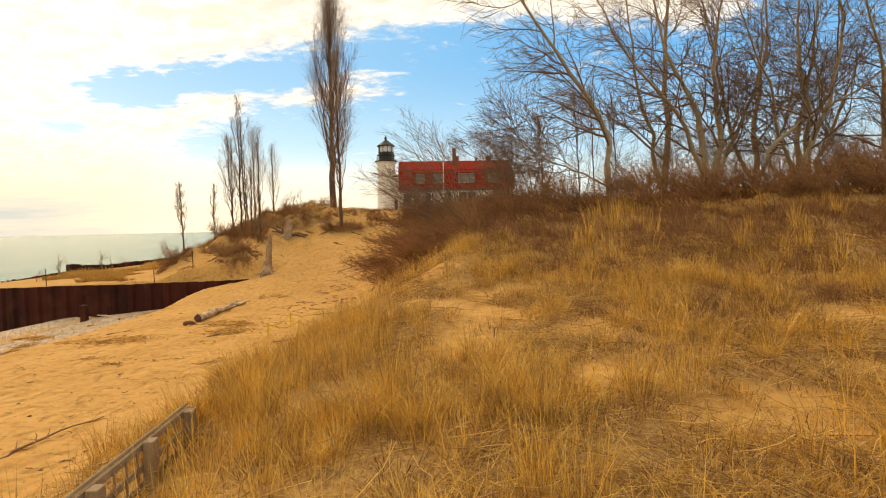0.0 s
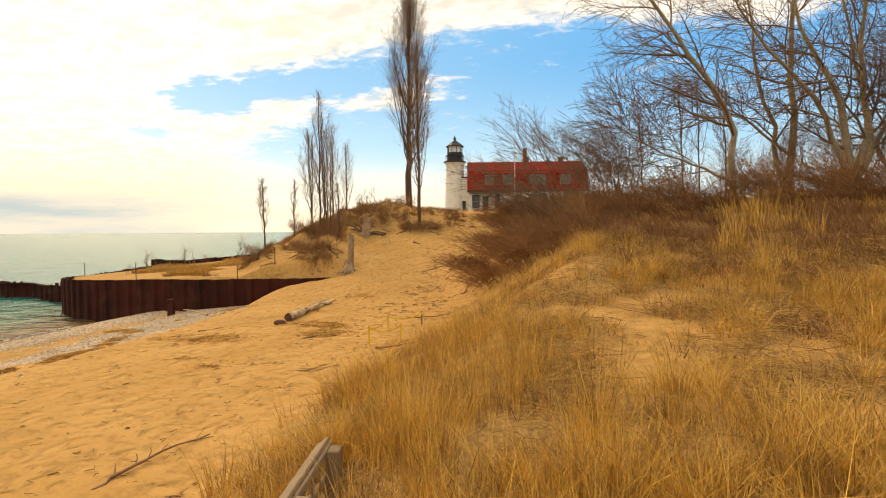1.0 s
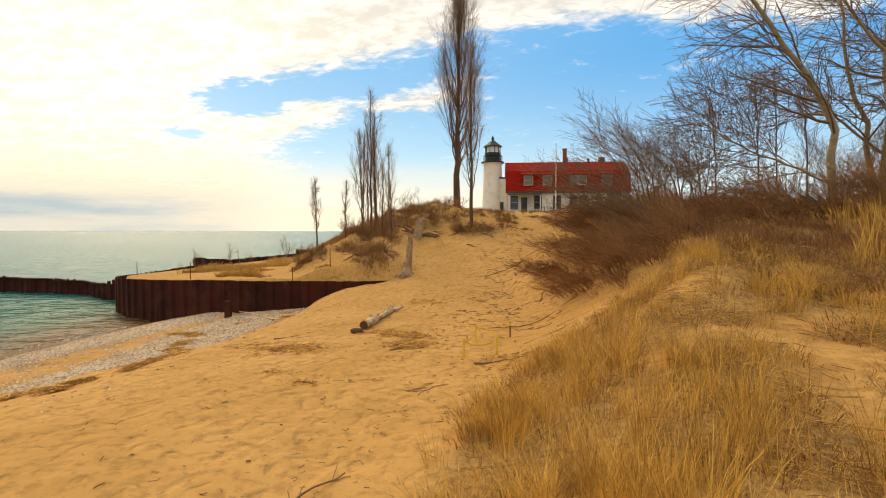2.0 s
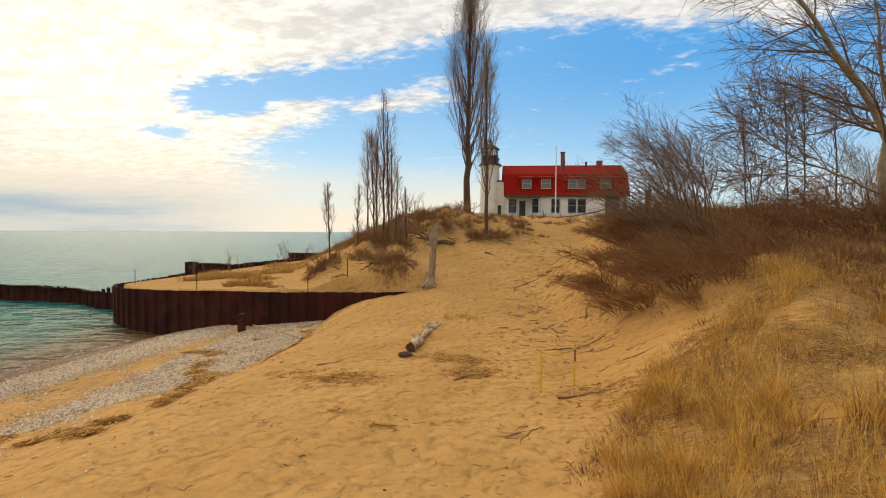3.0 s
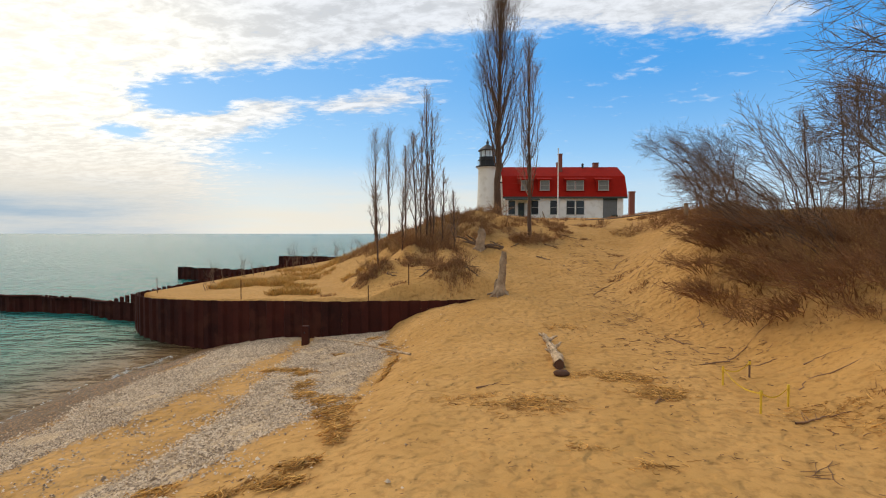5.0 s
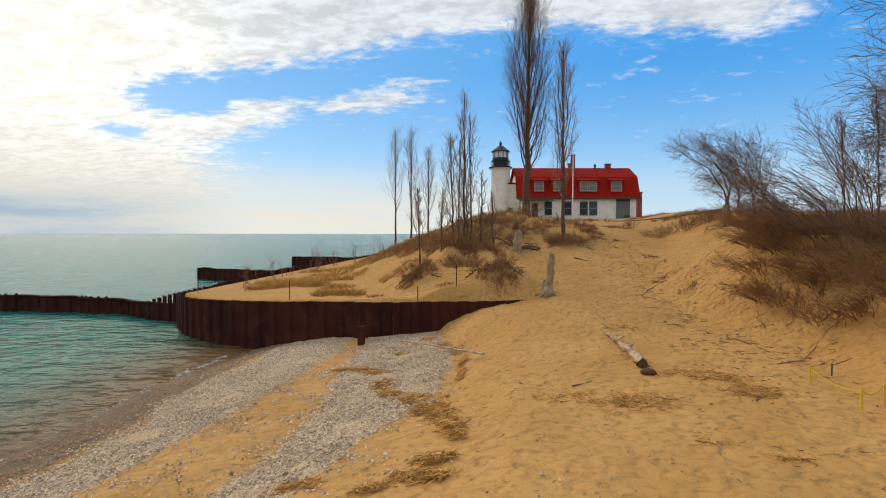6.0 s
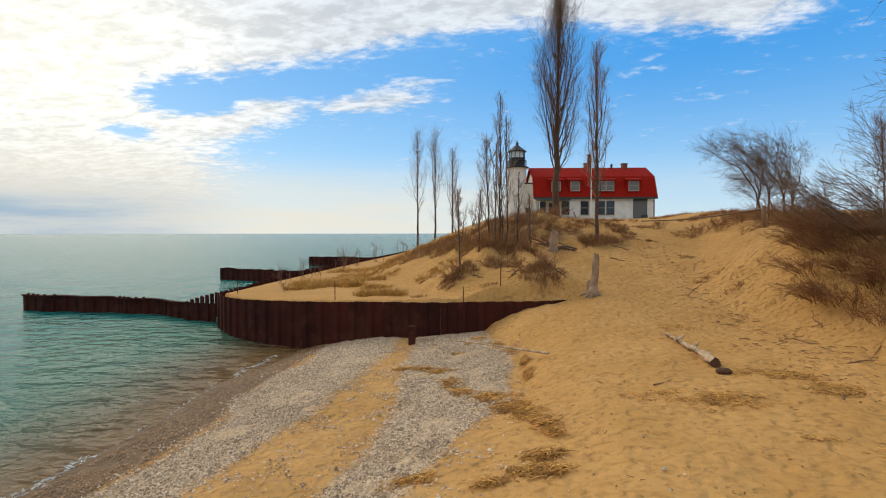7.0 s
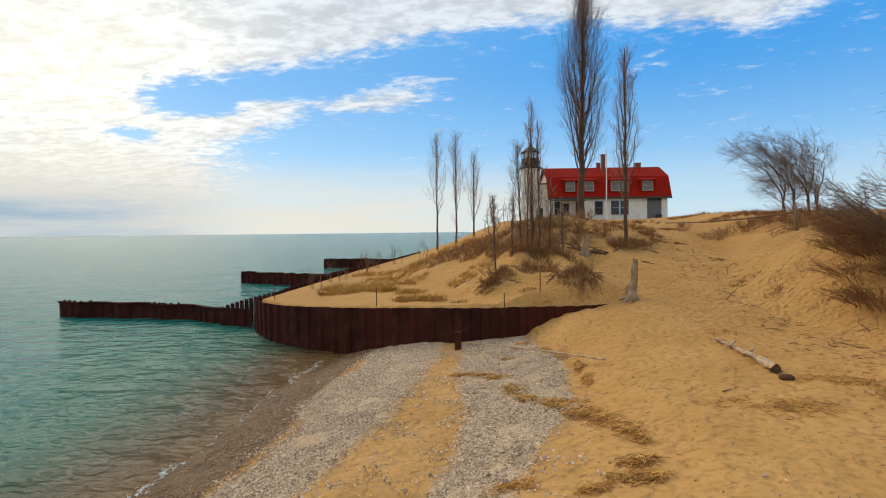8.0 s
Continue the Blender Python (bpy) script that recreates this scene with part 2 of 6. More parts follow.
M_SAND, M_WATER = ground_material(), water_material()
M_RUST = material("rusted steel", (0.074, 0.0145, 0.0075), 0.85, 0.0, (0.020, 0.0058, 0.004), 1.5, 22, 0.5, 0.02, per_object=0.5, stain=(0.075, 0.022, 0.011))
M_BARK = material("grey-brown bark", (0.22, 0.125, 0.068), 0.9, 0, (0.07, 0.045, 0.028), 3, 30, 0.6, 0.03)
M_POPLAR = material("dark furrowed poplar bark", (0.155, 0.082, 0.044), 0.9, 0, (0.05, 0.028, 0.016), 3, 16, 0.9, 0.05)
M_TWIG = material("thin brown twigs", (0.25, 0.15, 0.085), 0.9, 0, (0.12, 0.07, 0.042), 2, 20, 0.0, island=0.5)
M_LIMB = material("dark grey-brown birch twigs", (0.24, 0.15, 0.085), 0.9, 0, (0.10, 0.06, 0.036), 2, 20, 0.0, island=0.6)
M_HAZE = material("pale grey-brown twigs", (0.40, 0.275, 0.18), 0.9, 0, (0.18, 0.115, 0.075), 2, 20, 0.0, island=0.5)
M_BIRCH = material("pale birch bark", (0.42, 0.33, 0.20), 0.85, 0, (0.13, 0.09, 0.05), 2.2, 9, 0.4, 0.02)
M_BRUSH = material("dark heath brush", (0.36, 0.165, 0.060), 0.95, 0, (0.125, 0.054, 0.021), 2, 30, 0.0, island=0.7)
M_HEATH = material("brown heather", (0.41, 0.205, 0.075), 0.95, 0, (0.16, 0.074, 0.030), 2, 30, 0.0, island=0.8)
M_GRASS = material("dry dune grass", (0.82, 0.47, 0.08), 0.7, 0, (0.24, 0.115, 0.020), 2.2, 9, 0.0, island=0.9, contrast=2.4)
M_STRAW = material("flattened straw", (0.72, 0.43, 0.11), 0.85, 0, (0.19, 0.095, 0.030), 3.0, 12, 0.0, island=1.0, contrast=1.8)
M_SCRUB = material("tawny scrub", (0.52, 0.31, 0.115), 0.9, 0, (0.20, 0.10, 0.04), 1.5, 12, 0.0, island=0.6, contrast=1.6)
M_DRIFT = material("bleached driftwood", (0.70, 0.50, 0.30), 0.85, 0, (0.20, 0.12, 0.06), 5, 24, 0.9, 0.04, contrast=2.2)
M_SNAG = material("grey-brown dead snag wood", (0.46, 0.32, 0.19), 0.85, 0, (0.15, 0.09, 0.045), 3, 14, 0.8, 0.03, contrast=2.0)
M_ROT = material("dark rotten wood", (0.13, 0.055, 0.024), 0.9, 0, (0.05, 0.022, 0.011), 6, 30, 0.6, 0.02)
M_DEAD = material("dead brown branchwood", (0.30, 0.16, 0.075), 0.9, 0, (0.13, 0.066, 0.03), 4, 25, 0.5, 0.01)
M_WOOD = material("weathered board", (0.32, 0.215, 0.12), 0.85, 0, (0.14, 0.088, 0.046), 4, 40, 0.5, 0.01, per_object=0.4)
M_WHITE = material("white painted masonry", (0.80, 0.77, 0.69), 0.7, 0, (0.72, 0.68, 0.60), 1.2, 14, 0.2, 0.01, stain=(0.64, 0.59, 0.49))
M_TRIM = material("white trim paint", (0.78, 0.76, 0.70), 0.5, 0, (0.66, 0.63, 0.58), 2, 18, 0.1, 0.005)
M_FRAME = material("aged grey-white window paint", (0.42, 0.40, 0.35), 0.6, 0, (0.30, 0.28, 0.24), 2, 18, 0.1, 0.005)
M_LAMP = material("pale lantern glass", (0.62, 0.68, 0.70), 0.15, 0, (0.50, 0.56, 0.58), 2, 8, 0.0)
M_ROOF = material("red roof shingles", (0.36, 0.015, 0.006), 0.9, 0, (0.22, 0.010, 0.005), 1.3, 12, 0.4, 0.02, per_object=0.35)
M_RUST.node_tree.nodes["Principled BSDF"].inputs["Specular IOR Level"].default_value = 0.2
M_ROOF.node_tree.nodes["Principled BSDF"].inputs["Specular IOR Level"].default_value = 0.1
M_GREEN = material("dark green trim", (0.035, 0.05, 0.035), 0.6, 0, (0.02, 0.03, 0.02), 3, 20, 0.1)
M_BLACK = material("black painted iron", (0.022, 0.02, 0.018), 0.5, 0.2, (0.012, 0.011, 0.01), 3, 20, 0.2)
M_BRICK = material("red chimney brick", (0.24, 0.07, 0.04), 0.85, 0, (0.13, 0.045, 0.03), 4, 18, 0.5, 0.02)
M_GLASS = material("dark window glass", (0.025, 0.03, 0.035), 0.06, 0, (0.035, 0.04, 0.045), 1, 5, 0.0)
# dormer glass: the grey reflection on the panes is put into the colour
M_GREYPANE = material("dormer glass with grey sheen in its colour", (0.20, 0.20, 0.17), 0.7, 0, (0.11, 0.11, 0.10), 3, 20, 0.1)
M_SCREEN = material("grey porch screen", (0.16, 0.16, 0.15), 0.7, 0, (0.11, 0.11, 0.10), 3, 40, 0.1)
M_YELLOW = material("yellow marker tape", (0.75, 0.50, 0.03), 0.5, 0, (0.55, 0.34, 0.02), 5, 30, 0.1)
M_STONE = material("beach pebbles", (0.69, 0.52, 0.345), 0.85, 0, (0.19, 0.125, 0.074), 0.5, 30, 0.3, 0.005, island=1.3)
M_WRACK = material("tangled reed wrack", (0.82, 0.45, 0.11), 0.9, 0, (0.27, 0.13, 0.032), 3, 30, 0.0, island=0.9, contrast=1.5)
M_GOLD = material("dry yellow terrace grass", (0.72, 0.44, 0.11), 0.85, 0, (0.36, 0.20, 0.05), 2.0, 9, 0.0, island=0.8, contrast=1.6)
M_WETSTONE = material("wet brown pebbles", (0.33, 0.165, 0.058), 0.55, 0, (0.11, 0.06, 0.03), 0.6, 30, 0.2, 0.005, island=1.3)
M_FOAM = material("white foam", (0.80, 0.80, 0.76), 0.5, 0, (0.6, 0.6, 0.55), 8, 60, 0.4)


# ---- mesh helpers ----
def thing(name, at_=(0, 0, 0), label="", category="", group="", kind="", rz=0.0):
    e = new(name)
    e.empty_display_size = 0.2
    e.matrix_basis = pose(*at_, 0, 0, rz)
    return tagged(e, label, category, group, kind)


def obj_from(name, verts, faces, mat, parent=None, label="", smooth=False):
    me = bpy.data.meshes.new(name)
    if isinstance(verts, np.ndarray) and isinstance(faces, np.ndarray):
        nf, k = faces.shape
        me.vertices.add(len(verts))
        me.vertices.foreach_set("co", np.ascontiguousarray(verts, dtype=np.float32).ravel())
        me.loops.add(nf * k)
        me.loops.foreach_set("vertex_index", np.ascontiguousarray(faces, dtype=np.int32).ravel())
        me.polygons.add(nf)
        me.polygons.foreach_set("loop_start", np.arange(0, nf * k, k, dtype=np.int32))
        me.update(calc_edges=True)
    else:
        me.from_pydata([tuple(v) for v in verts], [], [tuple(f) for f in faces])
    me.materials.append(mat)
    if smooth:
        me.shade_smooth()
    ob = new(name, me)
    if parent:
        ob.parent = parent
    if label:
        tagged(ob, label)
    return ob


def part(name, bm, mat, parent, label="", smooth=False):
    me = bpy.data.meshes.new(name)
    bm.to_mesh(me)
    bm.free()
    me.materials.append(mat)
    if smooth:
        me.shade_smooth()
    ob = new(name, me)
    ob.parent = parent
    if label:
        tagged(ob, label)
    return ob


def box_bm(x0, y0, z0, x1, y1, z1, bevel=0.0):
    bm = bmesh.new()
    bmesh.ops.create_cube(bm, size=1.0)
    for v in bm.verts:
        v.co = (x0 + (v.co.x + 0.5) * (x1 - x0), y0 + (v.co.y + 0.5) * (y1 - y0), z0 + (v.co.z + 0.5) * (z1 - z0))
    if bevel:
        bmesh.ops.bevel(bm, geom=list(bm.edges), offset=bevel, segments=1, affect="EDGES")
    return bm


def prism_bm(profile, a, b, axis="x"):
    """A closed profile (p, q) drawn out from a to b along an axis; x: (y, z), y: (x, z)."""
    bm = bmesh.new()
    rings = []
    for s in (a, b):
        rings.append([bm.verts.new((s, p, q) if axis == "x" else (p, s, q)) for p, q in profile])
    n = len(profile)
    for i in range(n):
        bm.faces.new((rings[0][i], rings[0][(i + 1) % n], rings[1][(i + 1) % n], rings[1][i]))
    bm.faces.new(rings[0][::-1])
    bm.faces.new(rings[1])
    bmesh.ops.recalc_face_normals(bm, faces=bm.faces)
    return bm


def lathe_bm(rows, n=24, cx=0.0, cy=0.0):
    """A round body from (radius, z) rows."""
    bm = bmesh.new()
    rings = [[bm.verts.new((cx + r * math.cos(2 * math.pi * i / n), cy + r * math.sin(2 * math.pi * i / n), z)) for i in range(n)] for r, z in rows]
    for a, b in zip(rings, rings[1:]):
        for i in range(n):
            bm.faces.new((a[i], a[(i + 1) % n], b[(i + 1) % n], b[i]))
    bm.faces.new(rings[0][::-1])
    bm.faces.new(rings[-1])
    return bm


def tubes(P, R, sides=3):
    """Vertices and quads of many tapering tubes. P: (n, k, 3), R: (n, k)."""
    n, k, _ = P.shape
    ax = P[:, -1] - P[:, 0]
    ax /= np.linalg.norm(ax, axis=1, keepdims=True) + 1e-9
    ref = np.where(np.abs(ax[:, 2:3]) > 0.8, np.array([[1.0, 0, 0]]), np.array([[0, 0, 1.0]]))
    u = np.cross(ax, ref)
    u /= np.linalg.norm(u, axis=1, keepdims=True) + 1e-9
    w = np.cross(ax, u)
    an = np.arange(sides) * 2 * np.pi / sides
    ring = np.cos(an)[None, :, None] * u[:, None] + np.sin(an)[None, :, None] * w[:, None]
    V = P[:, :, None, :] + R[:, :, None, None] * ring[:, None]
    idx = np.arange(n * k * sides).reshape(n, k, sides)
    a, b = idx[:, :-1], idx[:, 1:]
    F = np.stack([a, np.roll(a, -1, 2), np.roll(b, -1, 2), b], -1).reshape(-1, 4)
    return V.reshape(-1, 3), F


def join(parts_):
    vs, fs, o = [], [], 0
    for v, f in parts_:
        vs.append(v)
        fs.append(f + o)
        o += len(v)
    return np.concatenate(vs), np.concatenate(fs)


def unit(v):
    return v / (np.linalg.norm(v, axis=-1, keepdims=True) + 1e-9)


def sprout(r, P, R, per, u0, u1, angle, length, up, wander, k, ratio, tip, wind=(0, 0, 0), spread=0.25):
    """Branches that grow from the tubes P: per of them on each, between u0 and u1 of its length."""
    n, kk, _ = P.shape
    u = (u0 + (u1 - u0) * (np.tile(np.arange(per), n) + r.random(n * per)) / per)
    i = np.repeat(np.arange(n), per)
    s = u * (kk - 1)
    j = np.clip(s.astype(int), 0, kk - 2)
    f = (s - j)[:, None]
    pos = P[i, j] * (1 - f) + P[i, j + 1] * f
    tan = unit(P[i, j + 1] - P[i, j])
    rad = R[i, j] * (1 - f[:, 0]) + R[i, j + 1] * f[:, 0]
    v = r.normal(size=tan.shape)
    v = unit(v - (v * tan).sum(1, keepdims=True) * tan)
    a = np.radians(angle) * (1 + spread * r.normal(size=len(u)))[:, None]
    d = np.cos(a) * tan + np.sin(a) * v
    L = length(u) * (0.7 + 0.6 * r.random(len(u)))
    pts = [pos]
    for _ in range(k - 1):
        d = unit(d + np.array([0, 0, up]) + np.array(wind) + wander * r.normal(size=d.shape))
        pts.append(pts[-1] + d * (L / (k - 1))[:, None])
    r0 = np.minimum(rad * ratio, rad * 0.9)
    t = np.linspace(0, 1, k)[None, :]
    return np.stack(pts, 1), np.maximum(r0[:, None] * (1 - t) + tip * t, tip)


def stem_line(pts, r0, r1, k=9, wobble=0.0, r=None):
    pts = np.array(pts, float)
    t = np.linspace(0, len(pts) - 1, k)
    out = np.stack([np.interp(t, np.arange(len(pts)), pts[:, c]) for c in range(3)], 1)
    if wobble:
        out[1:-1] += wobble * r.normal(size=(k - 2, 3)) * np.array([1, 1, 0.3])
    return out[None], np.linspace(r0, r1, k)[None]


# ---- the lie of the land ----
def sstep(x, lo, hi):
    t = np.clip((x - lo) / (hi - lo), 0, 1)
    return t * t * (3 - 2 * t)


def shore_x(y):
    return -22.3 + 0.25 * np.sin(y * 0.5) - 0.12 * np.maximum(0, 10 - y)


def land(x, y):
    x, y = np.asarray(x, float), np.asarray(y, float)
    u = x - shore_x(y)
    beach = np.interp(u, [-600, -60, -12, -3, -0.45, 1.7, 3, 6, 9, 11.5, 14, 18, 60], [-8, -6, -1.9, -0.5, 0, 0.3, 0.45, 0.8, 1.3, 1.8, 1.95, 1.95, 2.1])
    beach = beach + 0.12 * np.exp(-((u - 4.2) / 1.0) ** 2) - 0.10 * np.exp(-((u - 6.8) / 1.1) ** 2)
    beach = beach - 0.16 * sstep(y, 18, 23) * np.exp(-((u - 0.5) / 1.1) ** 2)
    # flat shingle before the steel wall, ended by a small scarp of sand
    foot = np.interp(y, [11, 13.5, 16.4, 21, 24.3, 26], [-12.4, -12.4, -12.3, -12.2, -13.2, -13.6])
    flat = np.interp(u, [6, 9, 10.5, 14], [0.8, 1.05, 1.2, 1.2])
    step = np.interp(x - foot, [0, 0.22, 0.75, 1.7, 3.4, 6], [0, 0.17, 0.38, 0.66, 0.82, 0.82]) * np.interp(y, [16, 20, 24], [0.93, 0.98, 1.2])
    beach = beach + (flat + step - beach) * sstep(y, 12.5, 16.5) * sstep(u, 5.5, 6.5)
    # terrace behind the steel wall, and the path that climbs from it to the house
    bank = -28.6 + 0.2 * sstep(y, 50, 60)
    behind = sstep(y, WALL_Y(x) + 0.42, WALL_Y(x) + 0.85) * sstep(x, bank - 0.1, bank + 0.3)
    ramp = np.interp(y, [18, 22, 25, 28, 32, 35, 38, 45, 60, 78, 140, 400], [1.8, 2.2, 2.75, 3.3, 4.0, 4.7, 5.45, 6.2, 6.8, 7.0, 7.0, 6.0])
    ramp = ramp - 0.34 * np.maximum(0, -13.0 - x) - 1.2 * sstep(x, -14, -30)
    ramp = ramp + 1.0 * np.exp(-((x + 9.3) / 4.5) ** 2 - ((y - 37.5) / 4.5) ** 2) + 0.5 * np.exp(-((x + 12.5) / 3.2) ** 2 - ((y - 30.5) / 2.5) ** 2)
    ramp = ramp + 0.6 * np.exp(-((x + 10.7) / 1.2) ** 2 - ((y - 26.9) / 0.8) ** 2) + 0.4 * np.exp(-((x + 14.6) / 1.3) ** 2 - ((y - 28.2) / 1.3) ** 2)
    hummock = 0.5 * np.sin(1.7 * x + 0.8 * y) * np.sin(1.25 * y - 0.5 * x) + 0.35 * np.sin(3.1 * x - 1.1 * y + 1) * np.sin(2.7 * y + 0.9 * x)
    ramp = ramp + 0.42 * hummock * sstep(x, -18, -15) * (1 - sstep(x, -8.6, -7.2)) * sstep(y, 27.2, 29) * (1 - sstep(y, 36, 42))
    terrace = np.maximum(np.interp(x, [-29, -24, -19, -16], [1.76, 1.98, 2.23, 2.32]), ramp)
    z = np.maximum(beach, np.where(y > 22, np.where(behind > 0, beach + (terrace - beach) * behind, beach), np.minimum(ramp, beach + 0.6 * sstep(x, -11.5, -7.5))))
    lift = sstep(x, -10.7, -7.4) * sstep(y, 17, 22)
    z = z + np.maximum(0, ramp - z) * lift
    # the dune to the east
    foot = np.interp(y, [-30, 5, 8, 12, 16, 18, 20, 25, 30, 34, 40, 60], [-5.0, -4.9, -4.8, -4.3, -3.4, -3.3, -3.8, -4.6, -3.0, -1.0, 1, 4])
    crest = np.interp(y, [-30, 0, 6, 9, 12, 15, 18, 22, 30, 40, 47, 60, 140], [2.4, 2.55, 2.75, 3.0, 3.5, 4.05, 4.6, 5.1, 5.6, 6.2, 7.1, 7.2, 7.0])
    crest = crest + 0.055 * np.clip(x - 1, 0, 16) * sstep(y, 10, 22) * sstep(-y, -45, -30)
    lumps = np.sin(0.9 * x + 0.5 * y + 1.3) * np.sin(1.1 * y - 0.35 * x) + 0.6 * np.sin(1.9 * x - 0.7 * y) * np.sin(1.6 * y + 0.6 * x + 2.0)
    crest = crest + 0.17 * lumps * sstep(y, 9, 14) * (1 - sstep(y, 34, 42)) + 0.07 * lumps * sstep(y, 2, 5) * (1 - sstep(y, 9, 14))
    w = np.interp(y, [8, 12, 16, 30], [4.2, 4.6, 4.4, 4.0])
    s = sstep(x - foot, 0, w)
    z = z + (np.maximum(crest, z) - z) * s
    return z


def WALL_Y(x):
    """The line of the steel wall's front, for x between its corner and its end."""
    return np.interp(x, [-29.0, -28.0, -26.2, -24.0, -21.5, -19.0, -16, -12, -9.6], [31.4, 29.6, 27.6, 26.2, 25.2, 24.6, 24.3, 24.85, 25.5])


def ripple(x, y):
    return np.array([noise.noise((a * 0.8, b * 0.8, 0.0)) * 0.06 + noise.noise((a * 2.6, b * 2.6, 3.0)) * 0.05 for a, b in zip(x.ravel(), y.ravel())]).reshape(x.shape)


def spaced(lo, hi, step, far_lo, far_hi):
    mid = np.arange(lo, hi + step / 2, step)
    up, d, v = [], step, hi
    while v < far_hi:
        d *= 1.22
        v += d
        up.append(v)
    down, d, v = [], step, lo
    while v > far_lo:
        d *= 1.22
        v -= d
        down.append(v)
    return np.concatenate([down[::-1], mid, up])


def pebble_mask(x, y):
    """Two bands of shingle with a tongue of sand between them."""
    u = x - shore_x(y)
    wig = 0.25 * np.sin(y * 0.9 + 1) + 0.15 * np.sin(y * 2.1)
    end = np.interp(y, [9, 13.5, 17, 21, 24], [4.3, 4.3, 5.0, 5.8, 6.0]) + wig * 0.4
    a = sstep(u - 0.7 * sstep(y, 18, 23), 1.3 + wig, 2.1 + wig) * (1 - sstep(u, end - 1.2, end + 0.2))
    lo, hi = 6.2 + wig * 0.4, np.interp(y, [8, 11, 13.5, 15, 16.7, 20.5, 24], [8.0, 8.2, 8.6, 9.3, 9.6, 10.3, 9.2]) + wig * 0.3
    b = sstep(u, lo - 0.2, lo + 0.7) * (1 - sstep(u, hi - 0.6, hi + 0.1))
    a = np.maximum(a, 0.2 * sstep(u, 3.0, 4.0) * (1 - sstep(u, 8.5, 9.5)))
    return np.clip(np.maximum(a, b), 0, 1) * (1 - sstep(y, WALL_Y(x) + 0.3, WALL_Y(x) + 0.5))


BARE = ((4.0, 5.8, 0.75, 0.4), (2.9, 5.25, 0.5, 0.35), (3.7, 4.9, 0.5, 0.3), (3.1, 8.9, 0.7, 0.3), (2.1, 8.3, 0.6, 0.3), (7.1, 8.9, 0.9, 0.35), (0.4, 7.6, 0.5, 0.25), (5.4, 7.4, 0.7, 0.25), (-1.6, 9.6, 0.6, 0.3), (1.2, 11.0, 0.8, 0.3), (-0.6, 12.6, 1.0, 0.5), (2.8, 12.5, 0.9, 0.35), (0.2, 8.3, 0.8, 0.7), (0.9, 9.6, 0.9, 0.6), (0.0, 10.2, 0.7, 0.5), (1.9, 6.6, 0.6, 0.4))


def bare_sand(x, y):
    return sum(np.exp(-((x - a) / c) ** 2 - ((y - b) / d) ** 2) for a, b, c, d in BARE)


def grass_mask(x, y):
    foot = np.interp(y, [-5, 5, 8, 10, 12.5, 13.6, 15, 17, 19], [-4.8, -4.6, -4.6, -4.0, -2.6, -1.5, -0.6, 1.0, 3.0])
    clear = np.exp(-((x + 2.55) / 0.55) ** 2 - ((y - 4.2) / 0.9) ** 2)
    return sstep(x - foot, 0.0, 0.8) * (1 - sstep(y, 19, 22)) * np.clip(1 - 0.75 * clear - 1.1 * bare_sand(x, y), 0, 1)


def brush_mask(x, y):
    edge = np.interp(y, [13, 15.2, 17.6, 20.7, 22.7, 25, 28, 30], [0.2, -1.2, -2.1, -2.7, -2.0, -0.8, 0.9, 1.6])
    return sstep(x - edge, 0.0, 0.9) * sstep(y - 1.4 * np.clip(x + 0.7, 0, 3.2), 13.6, 14.9) * (1 - sstep(y, 26, 30)) * (1 - sstep(x, 17, 20)) * (1 - 0.6 * sstep(x, 2.2, 3.2) * (1 - sstep(x, 4.5, 6)) * sstep(y, 16.5, 18))


# brushy mounds of the terrace: place and radius
MOUNDS = ((-14.6, 28.0, 0.9), (-10.8, 26.6, 0.95), (-12.7, 28.7, 0.9), (-12.4, 31.2, 1.3), (-11.5, 30.6, 1.1), (-6.6, 33.1, 1.1), (-5.2, 34.0, 0.9), (-9.4, 34.6, 1.4), (-7.8, 34.6, 1.2), (-10.6, 36.4, 1.8), (-9.2, 31.4, 0.7))


def mound_litter(x, y):
    return np.clip(sum(np.exp(-(((x - a) / c) ** 2 + ((y - b) / c) ** 2)) for a, b, c in MOUNDS), 0, 1)


